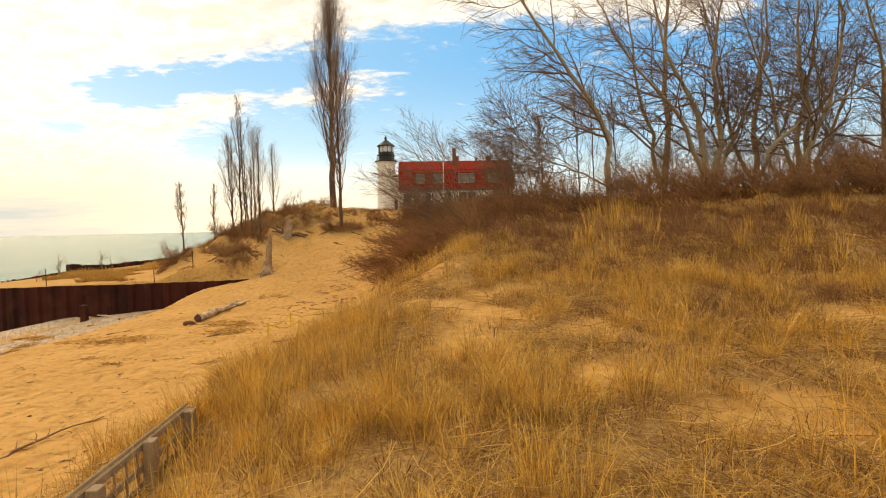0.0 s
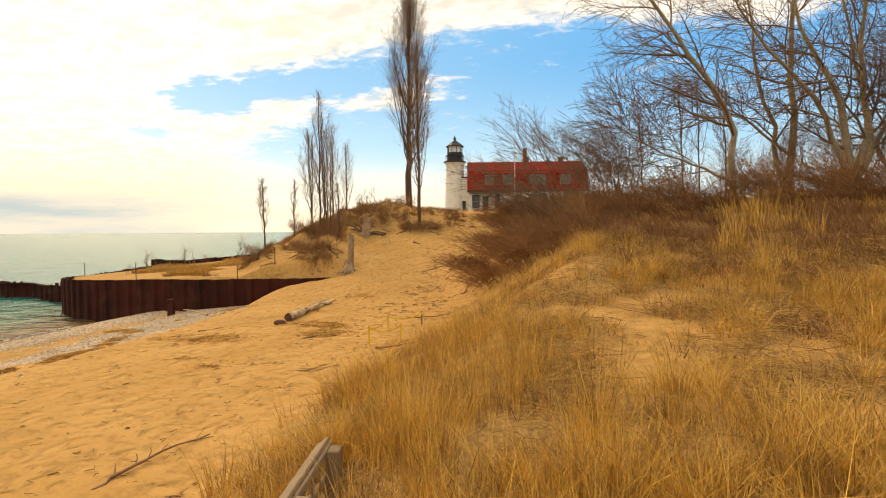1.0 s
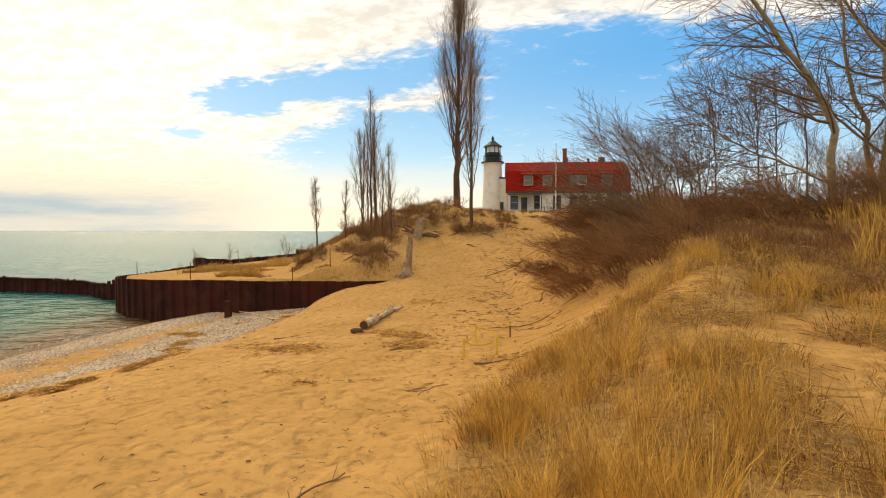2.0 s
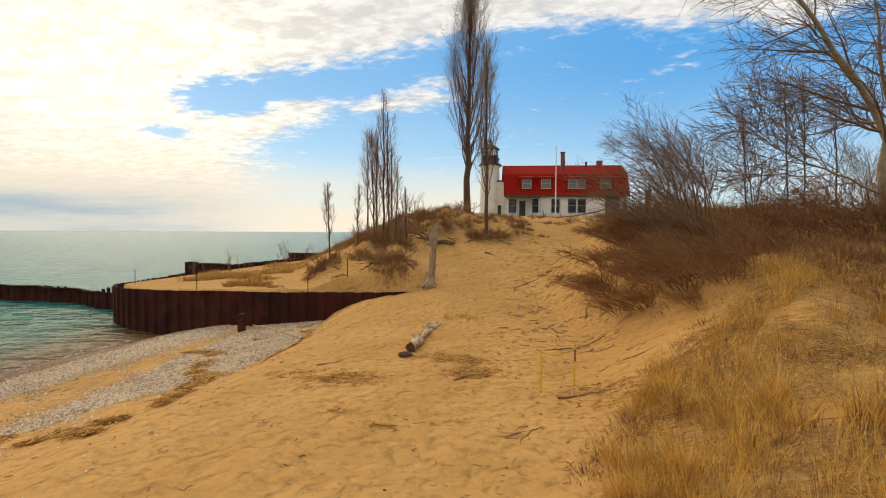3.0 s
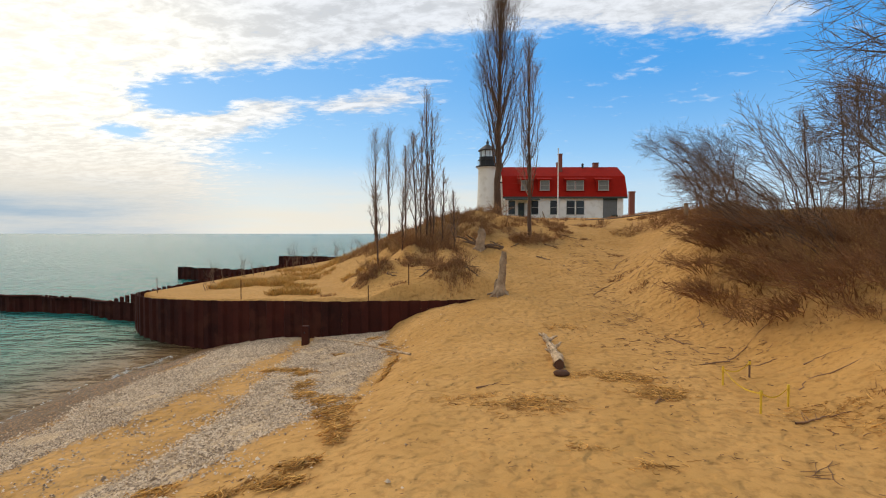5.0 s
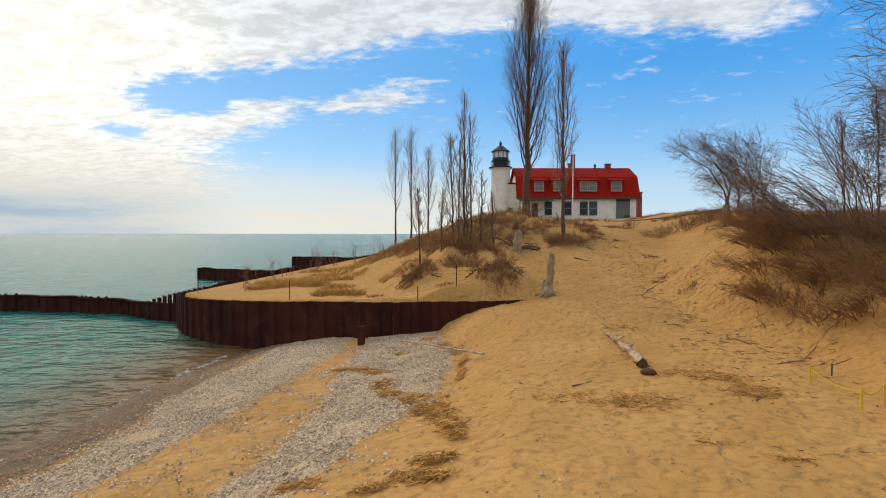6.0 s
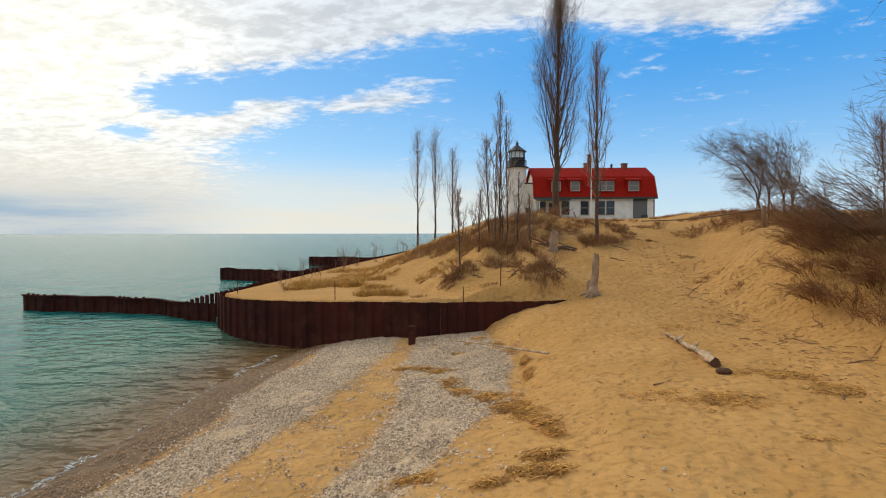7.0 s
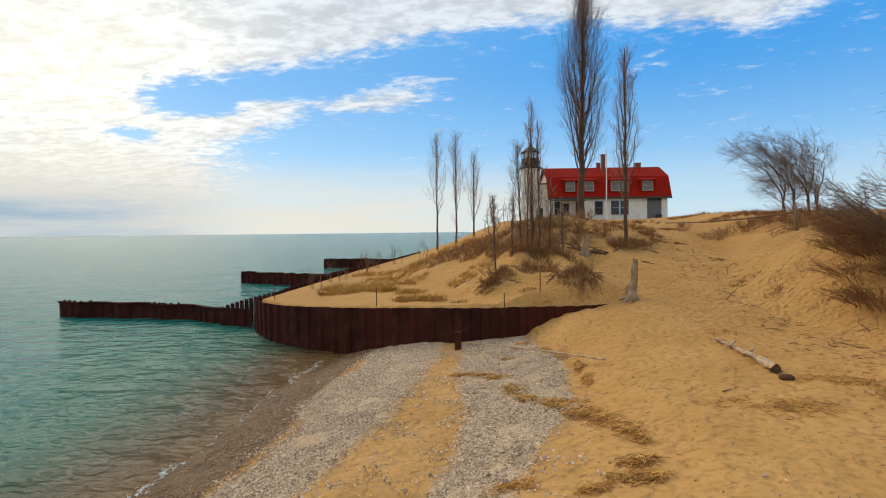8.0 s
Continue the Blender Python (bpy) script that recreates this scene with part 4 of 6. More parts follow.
broad_tree("birch_tree", 7.4, 22.3, [([(0, 0, -0.5), (-0.1, 0, 1.5), (-0.1, 0, 3.2), (-1.3, 0.1, 5.3), (-2.5, 0, 6.8), (-4.3, -0.2, 9.4), (-5.2, -0.3, 11.2)], 0.17), ([(0, 0, 0.7), (-1.5, -0.1, 1.4), (-3.0, -0.2, 2.0), (-4.4, -0.3, 2.9)], 0.045)], "leaning pale birch with bare windswept branches", 31, M_BIRCH, 18, 9, 5, (-0.12, 0, 0.01))
broad_tree("birch_tree", 11.8, 27.3, [([(0, 0, -0.5), (0.25, 0, 3.6), (0.1, 0.2, 7.4), (0.5, 0, 11.5), (0.4, 0, 15)], 0.2), ([(0, 0.3, -0.5), (-0.3, 0.5, 3), (-1.4, 0.5, 7.2), (-1.7, 0.5, 12)], 0.15), ([(0, 0, 2.0), (-1.6, 0.3, 3.6), (-3.2, 0.6, 4.8), (-4.6, 1.0, 6.0)], 0.07)], "upright pale birch with bare branches", 32, M_BIRCH, 11, 8, 4)
broad_tree("birch_tree", 12.2, 23.6, [([(0, 0, -0.5), (0.0, 0, 1.6), (-0.6, 0, 4.2), (-2.0, 0.2, 7.0), (-2.6, 0, 11)], 0.2), ([(0.1, 0, 0.3), (0.7, 0.1, 2.8), (0.4, 0, 6.0), (0.9, 0, 11)], 0.19), ([(0, 0, 0.8), (-1.2, -0.3, 3.6), (-3.6, -0.6, 6.0), (-5.4, -0.8, 9.0)], 0.13), ([(0.1, 0, 0.2), (1.4, 0.4, 2.5), (2.6, 0.4, 5.2), (2.9, 0.3, 9.5)], 0.14)], "many-stemmed pale birch with bare spreading limbs", 33, M_BIRCH, 13, 8, 5)
broad_tree("birch_tree", 15.2, 22.2, [([(0, 0, -0.5), (0.7, 0, 1.6), (1.6, -0.2, 4.0), (1.9, -0.3, 7.5), (1.4, 0, 11)], 0.15), ([(0, 0, -0.3), (-1.2, 0, 1.5), (0.6, 0.2, 3.0), (3.2, 0.3, 4.4), (5.5, 0.4, 6.5)], 0.12)], "crooked pale birch with bare limbs", 34, M_BIRCH, 13, 8, 5)
broad_tree("birch_tree", 18.0, 25.5, [([(0, 0, -0.5), (-0.3, 0, 3), (0.4, 0, 6.5), (0.8, 0, 11)], 0.17), ([(0, 0, -0.5), (1.5, 0, 3), (3.0, 0, 7)], 0.14)], "pale birch with bare branches behind the dune", 35, M_BIRCH, 13, 8, 5)


broad_tree("birch_tree", 16.8, 23.6, [([(0, 0, -0.5), (0.1, 0, 3), (-0.5, 0, 6.5), (-0.2, 0, 11)], 0.16), ([(0, 0, -0.2), (-1.4, -0.3, 2.2), (-2.2, -0.5, 5.0), (-3.6, -0.6, 8.5)], 0.11)], "pale birch with a low crooked limb", 37, M_BIRCH, 13, 8, 5)
broad_tree("birch_tree", 20.5, 22.8, [([(0, 0, -0.5), (-0.8, 0, 2.4), (-1.0, 0, 5.5), (-2.2, 0, 10)], 0.15), ([(0, 0, -0.2), (0.8, 0, 3.0), (0.4, 0, 8.0)], 0.13)], "pale birch with bare branches behind the dune", 38, M_BIRCH, 13, 8, 5)

broad_tree("birch_tree", 17.6, 28.5, [([(0, 0, -0.5), (-0.2, 0, 3.5), (0.5, 0, 8), (0.3, 0, 13)], 0.18), ([(0, 0, -0.2), (-1.6, 0, 3.2), (-2.6, 0, 8), (-3.4, 0, 12)], 0.13), ([(0, 0, 0.4), (1.6, 0, 3.6), (2.2, 0, 8)], 0.12)], "pale birch with bare branches behind the dune", 40, M_BIRCH, 13, 8, 5)


# shrubs: a few kinds, copied
def shrub(x, y, label, seed, h=3.0, stems=9, n1=9, n2=7, n3=4, wind=(-0.10, 0, 0.0), lean=(-0.35, 0), bark=None, name="shrub"):
    r = np.random.default_rng(seed)
    z = float(land(x, y)) - 0.1
    lines = []
    for k in range(stems):
        a, d = r.uniform(0, 6.28), r.uniform(0.1, 0.55)
        b = np.array([math.cos(a), math.sin(a), 0]) * 0.35
        tip = np.array([math.cos(a) * d * h * 0.6 + lean[0] * h, math.sin(a) * d * h * 0.6 + lean[1] * h, h * r.uniform(0.6, 1.0)])
        lines.append(stem_line([b, b * 1.4 + tip * 0.45 + np.array([0, 0, 0.1 * h]), tip], 0.022, 0.007, 7, 0.05, r))
    levels = [dict(per=n1, u0=0.15, u1=0.98, angle=38, length=lambda u: h * 0.42 * (1.15 - 0.5 * u), up=0.06, wander=0.12, k=5, ratio=0.6, tip=0.006, wind=wind),
              dict(per=n2, u0=0.15, u1=1.0, angle=36, length=lambda u: h * 0.2 * (1.15 - 0.5 * u), up=0.04, wander=0.12, k=4, ratio=0.6, tip=0.004, wind=wind)]
    if n3:
        levels.append(dict(per=n3, u0=0.2, u1=1.0, angle=34, length=lambda u: h * 0.1 + 0 * u, up=0.03, wander=0.12, k=2, ratio=0.7, tip=0.0035, wind=wind))
    t = tree(name, lines, levels, bark or M_BARK, M_TWIG, label, r, "shrub", "dune shrubs", 0, (x, y, z))
    return t


S1 = shrub(0.6, 20.6, "bare windswept shrub on the dune crest", 41, 3.9, 7, 6, 5, 2)
S2 = shrub(2.6, 21.6, "bare upright shrub on the dune crest", 42, 3.7, 5, 6, 5, 2, (-0.05, 0, 0.02), (-0.15, 0))
S3 = shrub(-0.2, 20.9, "low bare shrub raked sideways by the wind", 43, 2.5, 7, 6, 4, 2, (-0.16, 0, 0.0), (-0.95, 0))
for src, x, y, sc, rz in ((S3, 0.5, 19.2, 0.8, -12), (S3, 0.6, 22.0, 1.1, 6), (S3, 6.0, 20.4, 0.6, -8),
                          (S3, 1.6, 26.0, 0.7, -6), (S3, 3.4, 27.0, 0.8, 0),
                          (S3, 8.2, 20.9, 0.55, 10), (S3, 10.9, 21.6, 0.6, -10), (S3, 13.9, 21.3, 0.6, 0), (S3, 16.5, 21.0, 0.6, 10),
                          (S1, 9.5, 27.0, 0.8, 30), (S2, 12.4, 28.5, 0.85, 60), (S1, 15.0, 27.5, 0.8, 100), (S2, 18.5, 28.0, 0.9, 20), (S1, 21.0, 26.5, 0.8, 0), (S2, 10.8, 31.0, 0.9, 140), (S1, 16.5, 31.5, 0.95, 60), (S2, 20.0, 31.0, 1.0, 10), (S1, 13.5, 32.5, 0.95, 180), (S2, 23.5, 29.0, 1.0, 0), (S1, 11.5, 26.0, 0.7, 40), (S2, 14.2, 25.8, 0.7, 90), (S1, 17.0, 26.6, 0.75, 10), (S2, 19.6, 25.0, 0.7, 50), (S1, 22.4, 25.2, 0.8, 20), (S2, 9.0, 33.5, 0.9, 70), (S1, 18.4, 34.0, 1.1, 0), (S2, 22.0, 33.5, 1.1, 30)):
    c = copy_thing(src, pose(x, y, float(land(x, y)) - 0.1, 0, 0, rz))
    c.scale = (sc, sc, sc)


# low, twiggy bushes raked over by the wind, in heaps on the dune's shoulder and on the mounds
def raked_bush(seed, h, stems, rake, mat, label):
    q = np.random.default_rng(seed)
    lines = []
    for k in range(stems):
        a, b0 = q.uniform(0, 6.28), q.uniform(0.0, 0.5)
        foot = np.array([math.cos(a) * b0, math.sin(a) * b0, -0.1])
        d = np.array([math.cos(a) * 0.5 + rake[0], math.sin(a) * 0.5 + rake[1], 0.0]) * h * q.uniform(0.6, 1.2)
        lines.append(stem_line([foot, foot + d * 0.35 + np.array([0, 0, 0.6 * h * q.uniform(0.5, 1)]), foot + d + np.array([0, 0, h * q.uniform(0.35, 0.9)])], 0.014, 0.005, 6, 0.04, q))
    levels = [dict(per=7, u0=0.15, u1=0.98, angle=30, length=lambda u: h * 0.6 * (1.15 - 0.5 * u), up=0.02, wander=0.13, k=5, ratio=0.7, tip=0.004, wind=(rake[0] * 0.14, rake[1] * 0.14, 0)),
              dict(per=5, u0=0.2, u1=1.0, angle=30, length=lambda u: h * 0.26 + 0 * u, up=0.02, wander=0.12, k=3, ratio=0.75, tip=0.0032, wind=(rake[0] * 0.1, rake[1] * 0.1, 0))]
    return tree("raked_bush", lines, levels, mat, mat, label, q, "shrub", "raked bushes", 0, (0, 0, 0))


KINDS = [raked_bush(141, 1.0, 13, (-0.9, -0.3), M_BRUSH, "low red-brown bush raked over by the wind"), raked_bush(142, 0.8, 14, (-1.1, -0.5), M_BRUSH, "low red-brown bush raked over by the wind"),
         raked_bush(143, 1.2, 10, (-0.7, -0.1), M_HEATH, "brown twiggy bush raked over by the wind"), raked_bush(144, 0.7, 12, (0.0, -0.25), M_HEATH, "brown twiggy bush on a sandy mound")]
q = random.Random(145)
spots = []
while len(spots) < 70:
    x, y = q.uniform(-3.2, 4.5), q.uniform(14.8, 27.0)
    if q.random() < float(brush_mask(x, y)) and all(math.hypot(x - a, y - b) > 0.7 for a, b, *_ in spots):
        spots.append((x, y, q.choice((0, 0, 1, 1, 2)), q.uniform(0.6, 1.1) * (0.75 if y < 16.5 else 1.0)))
spots += [(-12.4, 31.2, 3, 1.5), (-11.6, 30.6, 3, 1.3), (-13.2, 31.0, 3, 1.2), (-12.0, 32.4, 3, 1.6), (-14.6, 28.0, 3, 0.9), (-14.9, 27.6, 3, 0.7), (-11.0, 26.4, 3, 0.9), (-10.4, 26.9, 3, 0.9), (-11.5, 26.7, 3, 0.8), (-6.9, 32.9, 3, 0.7), (-6.1, 33.2, 3, 0.8), (-5.4, 33.7, 3, 0.7), (-7.7, 33.2, 3, 0.7), (-4.7, 34.5, 3, 0.7), (-9.2, 34.2, 3, 0.8), (-8.0, 34.8, 3, 0.8), (-10.2, 33.4, 3, 0.9), (-12.7, 28.7, 3, 0.9),
          (-7.0, 33.4, 3, 0.9), (0.3, 37.0, 3, 0.9), (1.4, 36.2, 3, 1.0), (2.4, 35.8, 3, 1.2), (3.3, 36.8, 3, 1.3), (-1.0, 40.0, 3, 0.8), (2.0, 38.0, 3, 1.2), (-6.2, 34.0, 3, 0.8), (-9.6, 35.0, 3, 1.0), (-8.4, 38.0, 3, 1.2), (-10.6, 36.6, 3, 1.3), (-5.0, 36.0, 3, 0.8), (2.6, 33.0, 2, 0.8), (4.4, 34.4, 2, 0.9), (6.0, 35.6, 2, 1.0), (5.2, 36.8, 2, 1.1), (2.6, 30.4, 2, 0.7), (3.4, 29.2, 2, 0.9), (4.2, 30.6, 2, 1.0)]
for k in range(30):
    spots.append((5.5 + 0.52 * k + q.uniform(-0.3, 0.3), q.uniform(18.6, 23.5), q.choice((0, 2, 2)), q.uniform(1.1, 1.8)))
used = set()
for x, y, k, sc in spots:
    m = pose(x, y, float(land(x, y)), 0, 0, q.uniform(-25, 25) if k < 3 else q.uniform(0, 360))
    if k in used:
        c = copy_thing(KINDS[k], m)
    else:
        used.add(k)
        c = KINDS[k]
        c.matrix_basis = m
    c.scale = (sc, sc, sc)

for i, (x, y, h) in enumerate(((8.1, 30.0, 6.4), (9.1, 30.4, 6.9), (10.3, 30.0, 6.0), (5.8, 29.0, 5.2))):
    poplar(x, y, float(land(x, y)) - 0.1, h, 0.045, 0.9, "thin bare young tree behind the dune", 160 + i, 8, 5, 4, 2, 0.3, (-0.3, 0))

S5 = shrub(-26.6, 36.0, "sparse dead bush by the lake edge", 47, 1.6, 4, 4, 3, 0, (0, 0, 0.05), (-0.1, 0), name="dead_bush")
for i, (x, y, sc) in enumerate(((-26.9, 41.0, 1.1), (-26.7, 42.5, 0.7), (-26.8, 48.0, 1.5), (-26.5, 49.8, 1.0), (-26.3, 55.0, 1.2), (-25.6, 62.0, 1.5), (-21.5, 52.0, 1.2), (-15.2, 48.5, 1.6), (-13.5, 46.0, 1.5), (-24.6, 31.0, 0.5))):
    c = copy_thing(S5, pose(x, y, float(land(x, y)) - 0.1, 0, 0, 70 * i))
    c.scale = (sc, sc, sc)


def windswept(x, y, h, seed, label="bare windswept tree on the far dune"):
    r = np.random.default_rng(seed)
    st = []
    for k in range(3):
        q = np.array([-0.42 + 0.3 * k, 0.15 * (k - 1)])
        st.append(([(0.1 * k, 0, -0.4), (0.1 * k + q[0] * h * 0.25, q[1] * h, h * 0.3), (q[0] * h * 0.8, q[1] * h, h * 0.62), (q[0] * h * 1.5 - 0.1 * h, q[1] * h, h * r.uniform(0.8, 0.95))], 0.06))
    return broad_tree("windswept_tree", x, y, st, label, seed, M_BARK, 15, 9, 5, (-0.12, 0, 0.01), h * 0.34, "windswept trees", 0.42)


for i, (x, y, h) in enumerate(((4.6, 38.0, 5.4), (5.7, 38.8, 5.8), (7.0, 39.4, 5.6), (8.2, 40.5, 5.2))):
    windswept(x, y, h, 60 + i)


# ---- low brush and grass ----
def blades_mesh(P, W):
    """Narrow tapering leaves along the lines P, each with its own facing."""
    n, k, _ = P.shape
    a = np.random.default_rng(n).uniform(0, np.pi, n)
    side = np.stack([np.cos(a), np.sin(a), 0 * a], 1)[:, None]
    V = np.concatenate([P[:, :-1] - side * W[:, :-1, None], P[:, :-1] + side * W[:, :-1, None], P[:, -1:]], 1)
    m, o = k - 1, np.arange(n)[:, None] * (2 * k - 1)
    F = []
    for j in range(m - 1):
        F += [o + np.array([[j, m + j, j + 1]]), o + np.array([[m + j, m + j + 1, j + 1]])]
    F.append(o + np.array([[m - 1, 2 * m - 1, 2 * m]]))
    return V.reshape(-1, 3), np.concatenate(F)


def tuft_stuff(name, centres, blades, h, spread, lean, mat, label, category, r, wind=(0, 0), k=4, width=0.006, rise=1.0):
    n = len(centres)
    i = np.repeat(np.arange(n), blades)
    hs = h[i] * r.uniform(0.45, 1.1, len(i))
    a = r.uniform(0, 2 * np.pi, len(i))
    base = centres[i] + np.stack([np.cos(a), np.sin(a), 0 * a], 1) * (spread[i] * r.random(len(i)) ** 0.7)[:, None]
    base[:, 2] = land(base[:, 0], base[:, 1]) - 0.03
    d = np.stack([np.cos(a), np.sin(a), 0 * a], 1) * (lean * r.uniform(0.1, 1.0, len(i)))[:, None] + np.array([wind[0], wind[1], 0])
    ts = np.linspace(0, 1, k)
    P = base[:, None] + (d[:, None] * (ts ** 1.8)[None, :, None] + np.array([0, 0, rise])[None, None] * (ts * (1 - 0.25 * ts * lean))[None, :, None]) * hs[:, None, None]
    P[:, 1:-1] += r.normal(size=(len(i), k - 2, 3)) * 0.012
    R = width * (1.15 - ts)[None] * r.uniform(0.7, 1.3, len(i))[:, None]
    ob = obj_from(name, *blades_mesh(P, R * 1.35), mat)
    return tagged(ob, label, category, kind="stuff")


def scatter(r, n, box, mask):
    x, y = r.uniform(box[0], box[2], n), r.uniform(box[1], box[3], n)
    keep = r.random(n) < mask(x, y)
    x, y = x[keep], y[keep]
    return np.stack([x, y, land(x, y)], 1)


def clumpy(x, y, s, seed):
    return np.array([noise.noise((a * s, b * s, seed)) for a, b in zip(x, y)])


r = np.random.default_rng(11)
patchy = lambda x, y: np.clip(0.06 + 3.0 * clumpy(x, y, 0.7, 4.0) + 2.2 * clumpy(x, y, 1.9, 1.0), 0.0, 1)
C = scatter(r, 7600, (-5, 2.0, 17, 21.5), lambda x, y: grass_mask(x, y) * np.maximum(patchy(x, y), 0.03) * (1 - 0.2 * sstep(y, 10.0, 11.5) * (1 - sstep(x, -0.5, 1.0))) * (1 - 0.9 * sstep(y + 0.12 * x, 12.6, 15.0) * sstep(x, 0.5, 2.0)) * (1 - 0.35 * sstep(x, -1.2, 0.4)))
tall = np.clip(0.5 + 1.3 * clumpy(C[:, 0], C[:, 1], 0.7, 4.0), 0.35, 0.95)
tuft_stuff("dune_grass", C, 52, r.uniform(0.55, 1.05, len(C)) * tall, np.full(len(C), 0.17), 0.95, M_GRASS, "dry golden dune grass in thick tufts", "grass", r, (-0.05, 0.02), 4, 0.0024)
C = scatter(r, 1500, (-5, 3.0, 10, 14), lambda x, y: grass_mask(x, y) * np.clip(1.4 * clumpy(x, y, 0.8, 9.0) + 0.25, 0, 1))
C = np.concatenate([C, scatter(r, 800, (-3.7, 4.2, 0.2, 9.0), lambda x, y: np.clip(0.4 + 2 * clumpy(x, y, 1.1, 51.0), 0, 1) * grass_mask(x, y) * np.exp(-((x + 1.5) / 1.4) ** 2 - ((y - 6.2) / 1.7) ** 2))])
tuft_stuff("tall_grass", C, 20, r.uniform(0.7, 1.1, len(C)), np.full(len(C), 0.16), 0.5, M_GRASS, "tall dry grass stalks standing above the tufts", "grass", r, (-0.03, 0.0), 4, 0.0025)
C = scatter(r, 5600, (-5, 2.0, 13, 17), lambda x, y: grass_mask(x, y) * np.clip(0.75 + 1.8 * clumpy(x, y, 0.55, 6.0), 0.03, 1))
tuft_stuff("flat_straw", C, 24, r.uniform(0.16, 0.4, len(C)), np.full(len(C), 0.3), 2.2, M_STRAW, "flattened dead straw covering the dune sand", "grass", r, (0, 0), 3, 0.0026)
C = scatter(r, 6500, (-5, 2.0, 17, 21), lambda x, y: grass_mask(x, y) * np.clip(0.42 + 0.45 * sstep(x, 0, 5) + 1.8 * clumpy(x, y, 0.9, 16.0), 0, 1))
tuft_stuff("dead_stems", C, 12, r.uniform(0.15, 0.42, len(C)), np.full(len(C), 0.25), 1.3, M_BRUSH, "low dark dead stems among the grass", "grass", r, (0, 0), 3, 0.004)

C = scatter(r, 900, (-5, -7, 17, 2.0), lambda x, y: grass_mask(x, y) * np.maximum(patchy(x, y), 0.05))
tuft_stuff("dune_grass", C, 26, r.uniform(0.3, 0.8, len(C)), np.full(len(C), 0.17), 1.0, M_GRASS, "dry golden dune grass in thick tufts", "grass", r, (-0.05, 0.02), 3, 0.004)

n = 40000
px, py = r.uniform(-4.6, 13, n), r.uniform(2.5, 15.5, n)
keep = r.random(n) < grass_mask(px, py) * (0.35 + 0.65 * sstep(px, -2.0, 0.5)) * np.clip(0.6 + 1.5 * clumpy(px, py, 0.9, 61.0), 0.1, 1)
px, py = px[keep], py[keep]
n = len(px)
an, ln = r.uniform(0, np.pi, n), r.uniform(0.15, 0.75, n) * np.where(r.random(n) < 0.04, 1.8, 1.0)
ts = np.linspace(-0.5, 0.5, 4)
bend = r.normal(size=n) * 0.5
SX = px[:, None] + np.cos(an[:, None] + bend[:, None] * ts) * ln[:, None] * ts
SY = py[:, None] + np.sin(an[:, None] + bend[:, None] * ts) * ln[:, None] * ts
SZ = land(SX, SY) + (0.02 + 0.16 * r.random(n) ** 2)[:, None] + 0.12 * ln[:, None] * r.normal(size=(n, 1)) * ts
st = obj_from("fallen_straw", *tubes(np.stack([SX, SY, SZ], -1), np.full(SX.shape, 0.0034) * r.uniform(0.6, 1.4, n)[:, None], 3), M_STRAW)
dk = obj_from("fallen_stems", *tubes(np.stack([SX, SY, SZ - 0.01], -1)[::4] + np.array([0.05, 0.07, 0.0]), np.full(SX[::4].shape, 0.003), 3), M_HEATH)
tagged(dk, "dark broken stems matted between the tufts", "grass", kind="stuff")
tagged(st, "broken straw stalks lying crosswise between the tufts", "grass", kind="stuff")

# grass along the foot of the dune, thick and ragged, with dark litter between
rf = np.random.default_rng(77)
foot_band = lambda x, y: (lambda d: sstep(d, 0.0, 0.35) * (1 - sstep(d, 1.2, 2.2)))(x - np.interp(y, [9.6, 10.2, 11.3, 12.3, 13.5, 14.4], [-4.25, -4.05, -3.5, -2.9, -2.2, -1.3]))
C = scatter(rf, 420, (-4.6, 9.4, 0.2, 14.3), lambda x, y: foot_band(x, y) * np.clip(0.3 + 3.0 * clumpy(x, y, 0.9, 71.0), 0.02, 1))
tuft_stuff("dune_grass", C, 44, rf.uniform(0.3, 0.75, len(C)), np.full(len(C), 0.15), 0.75, M_GRASS, "dry golden grass tufts along the dune's foot", "grass", rf, (-0.05, 0.02), 4, 0.0028)
C = scatter(rf, 900, (-4.8, 9.4, 0.2, 14.5), lambda x, y: foot_band(x + 0.25, y) * np.clip(0.35 + 2.2 * clumpy(x, y, 1.1, 83.0), 0.03, 1))
tuft_stuff("dead_stems", C, 14, rf.uniform(0.12, 0.36, len(C)), np.full(len(C), 0.22), 1.5, M_BRUSH, "low dark dead stems at the dune's foot", "grass", rf, (0, 0), 3, 0.0042)

# the tufts thin out behind the first steps of the walk
C = scatter(rf, 1100, (-4.8, -4.0, 10, 2.1), lambda x, y: grass_mask(x, y) * np.maximum(patchy(x, y), 0.05) * sstep(y, -5.0, 2.0))
tuft_stuff("dune_grass", C, 24, rf.uniform(0.3, 0.7, len(C)), np.full(len(C), 0.17), 0.95, M_GRASS, "dry golden dune grass in thick tufts", "grass", rf, (-0.05, 0.02), 3, 0.004)

# brown brush over the dune's shoulder and on the mounds of the terrace
C = scatter(r, 4200, (-3.8, 11, 18, 29), lambda x, y: brush_mask(x, y) * np.clip(0.4 + 2.4 * clumpy(x, y, 0.7, 2.0) - 0.15 * (1 - sstep(land(x, y), 3.0, 4.2)), 0.03, 1))
tuft_stuff("dune_brush", C, 16, r.uniform(0.25, 0.7, len(C)), np.full(len(C), 0.24), 0.9, M_BRUSH, "tangled red-brown brush over the dune's shoulder", "brush", r, (-0.6, -0.45), 4, 0.0055, 0.55)
C = scatter(r, 1500, (-3.6, 14.0, 3.5, 28), lambda x, y: brush_mask(x, y) * np.clip(0.2 + 2.8 * clumpy(x, y, 0.8, 33.0), 0.05, 1))
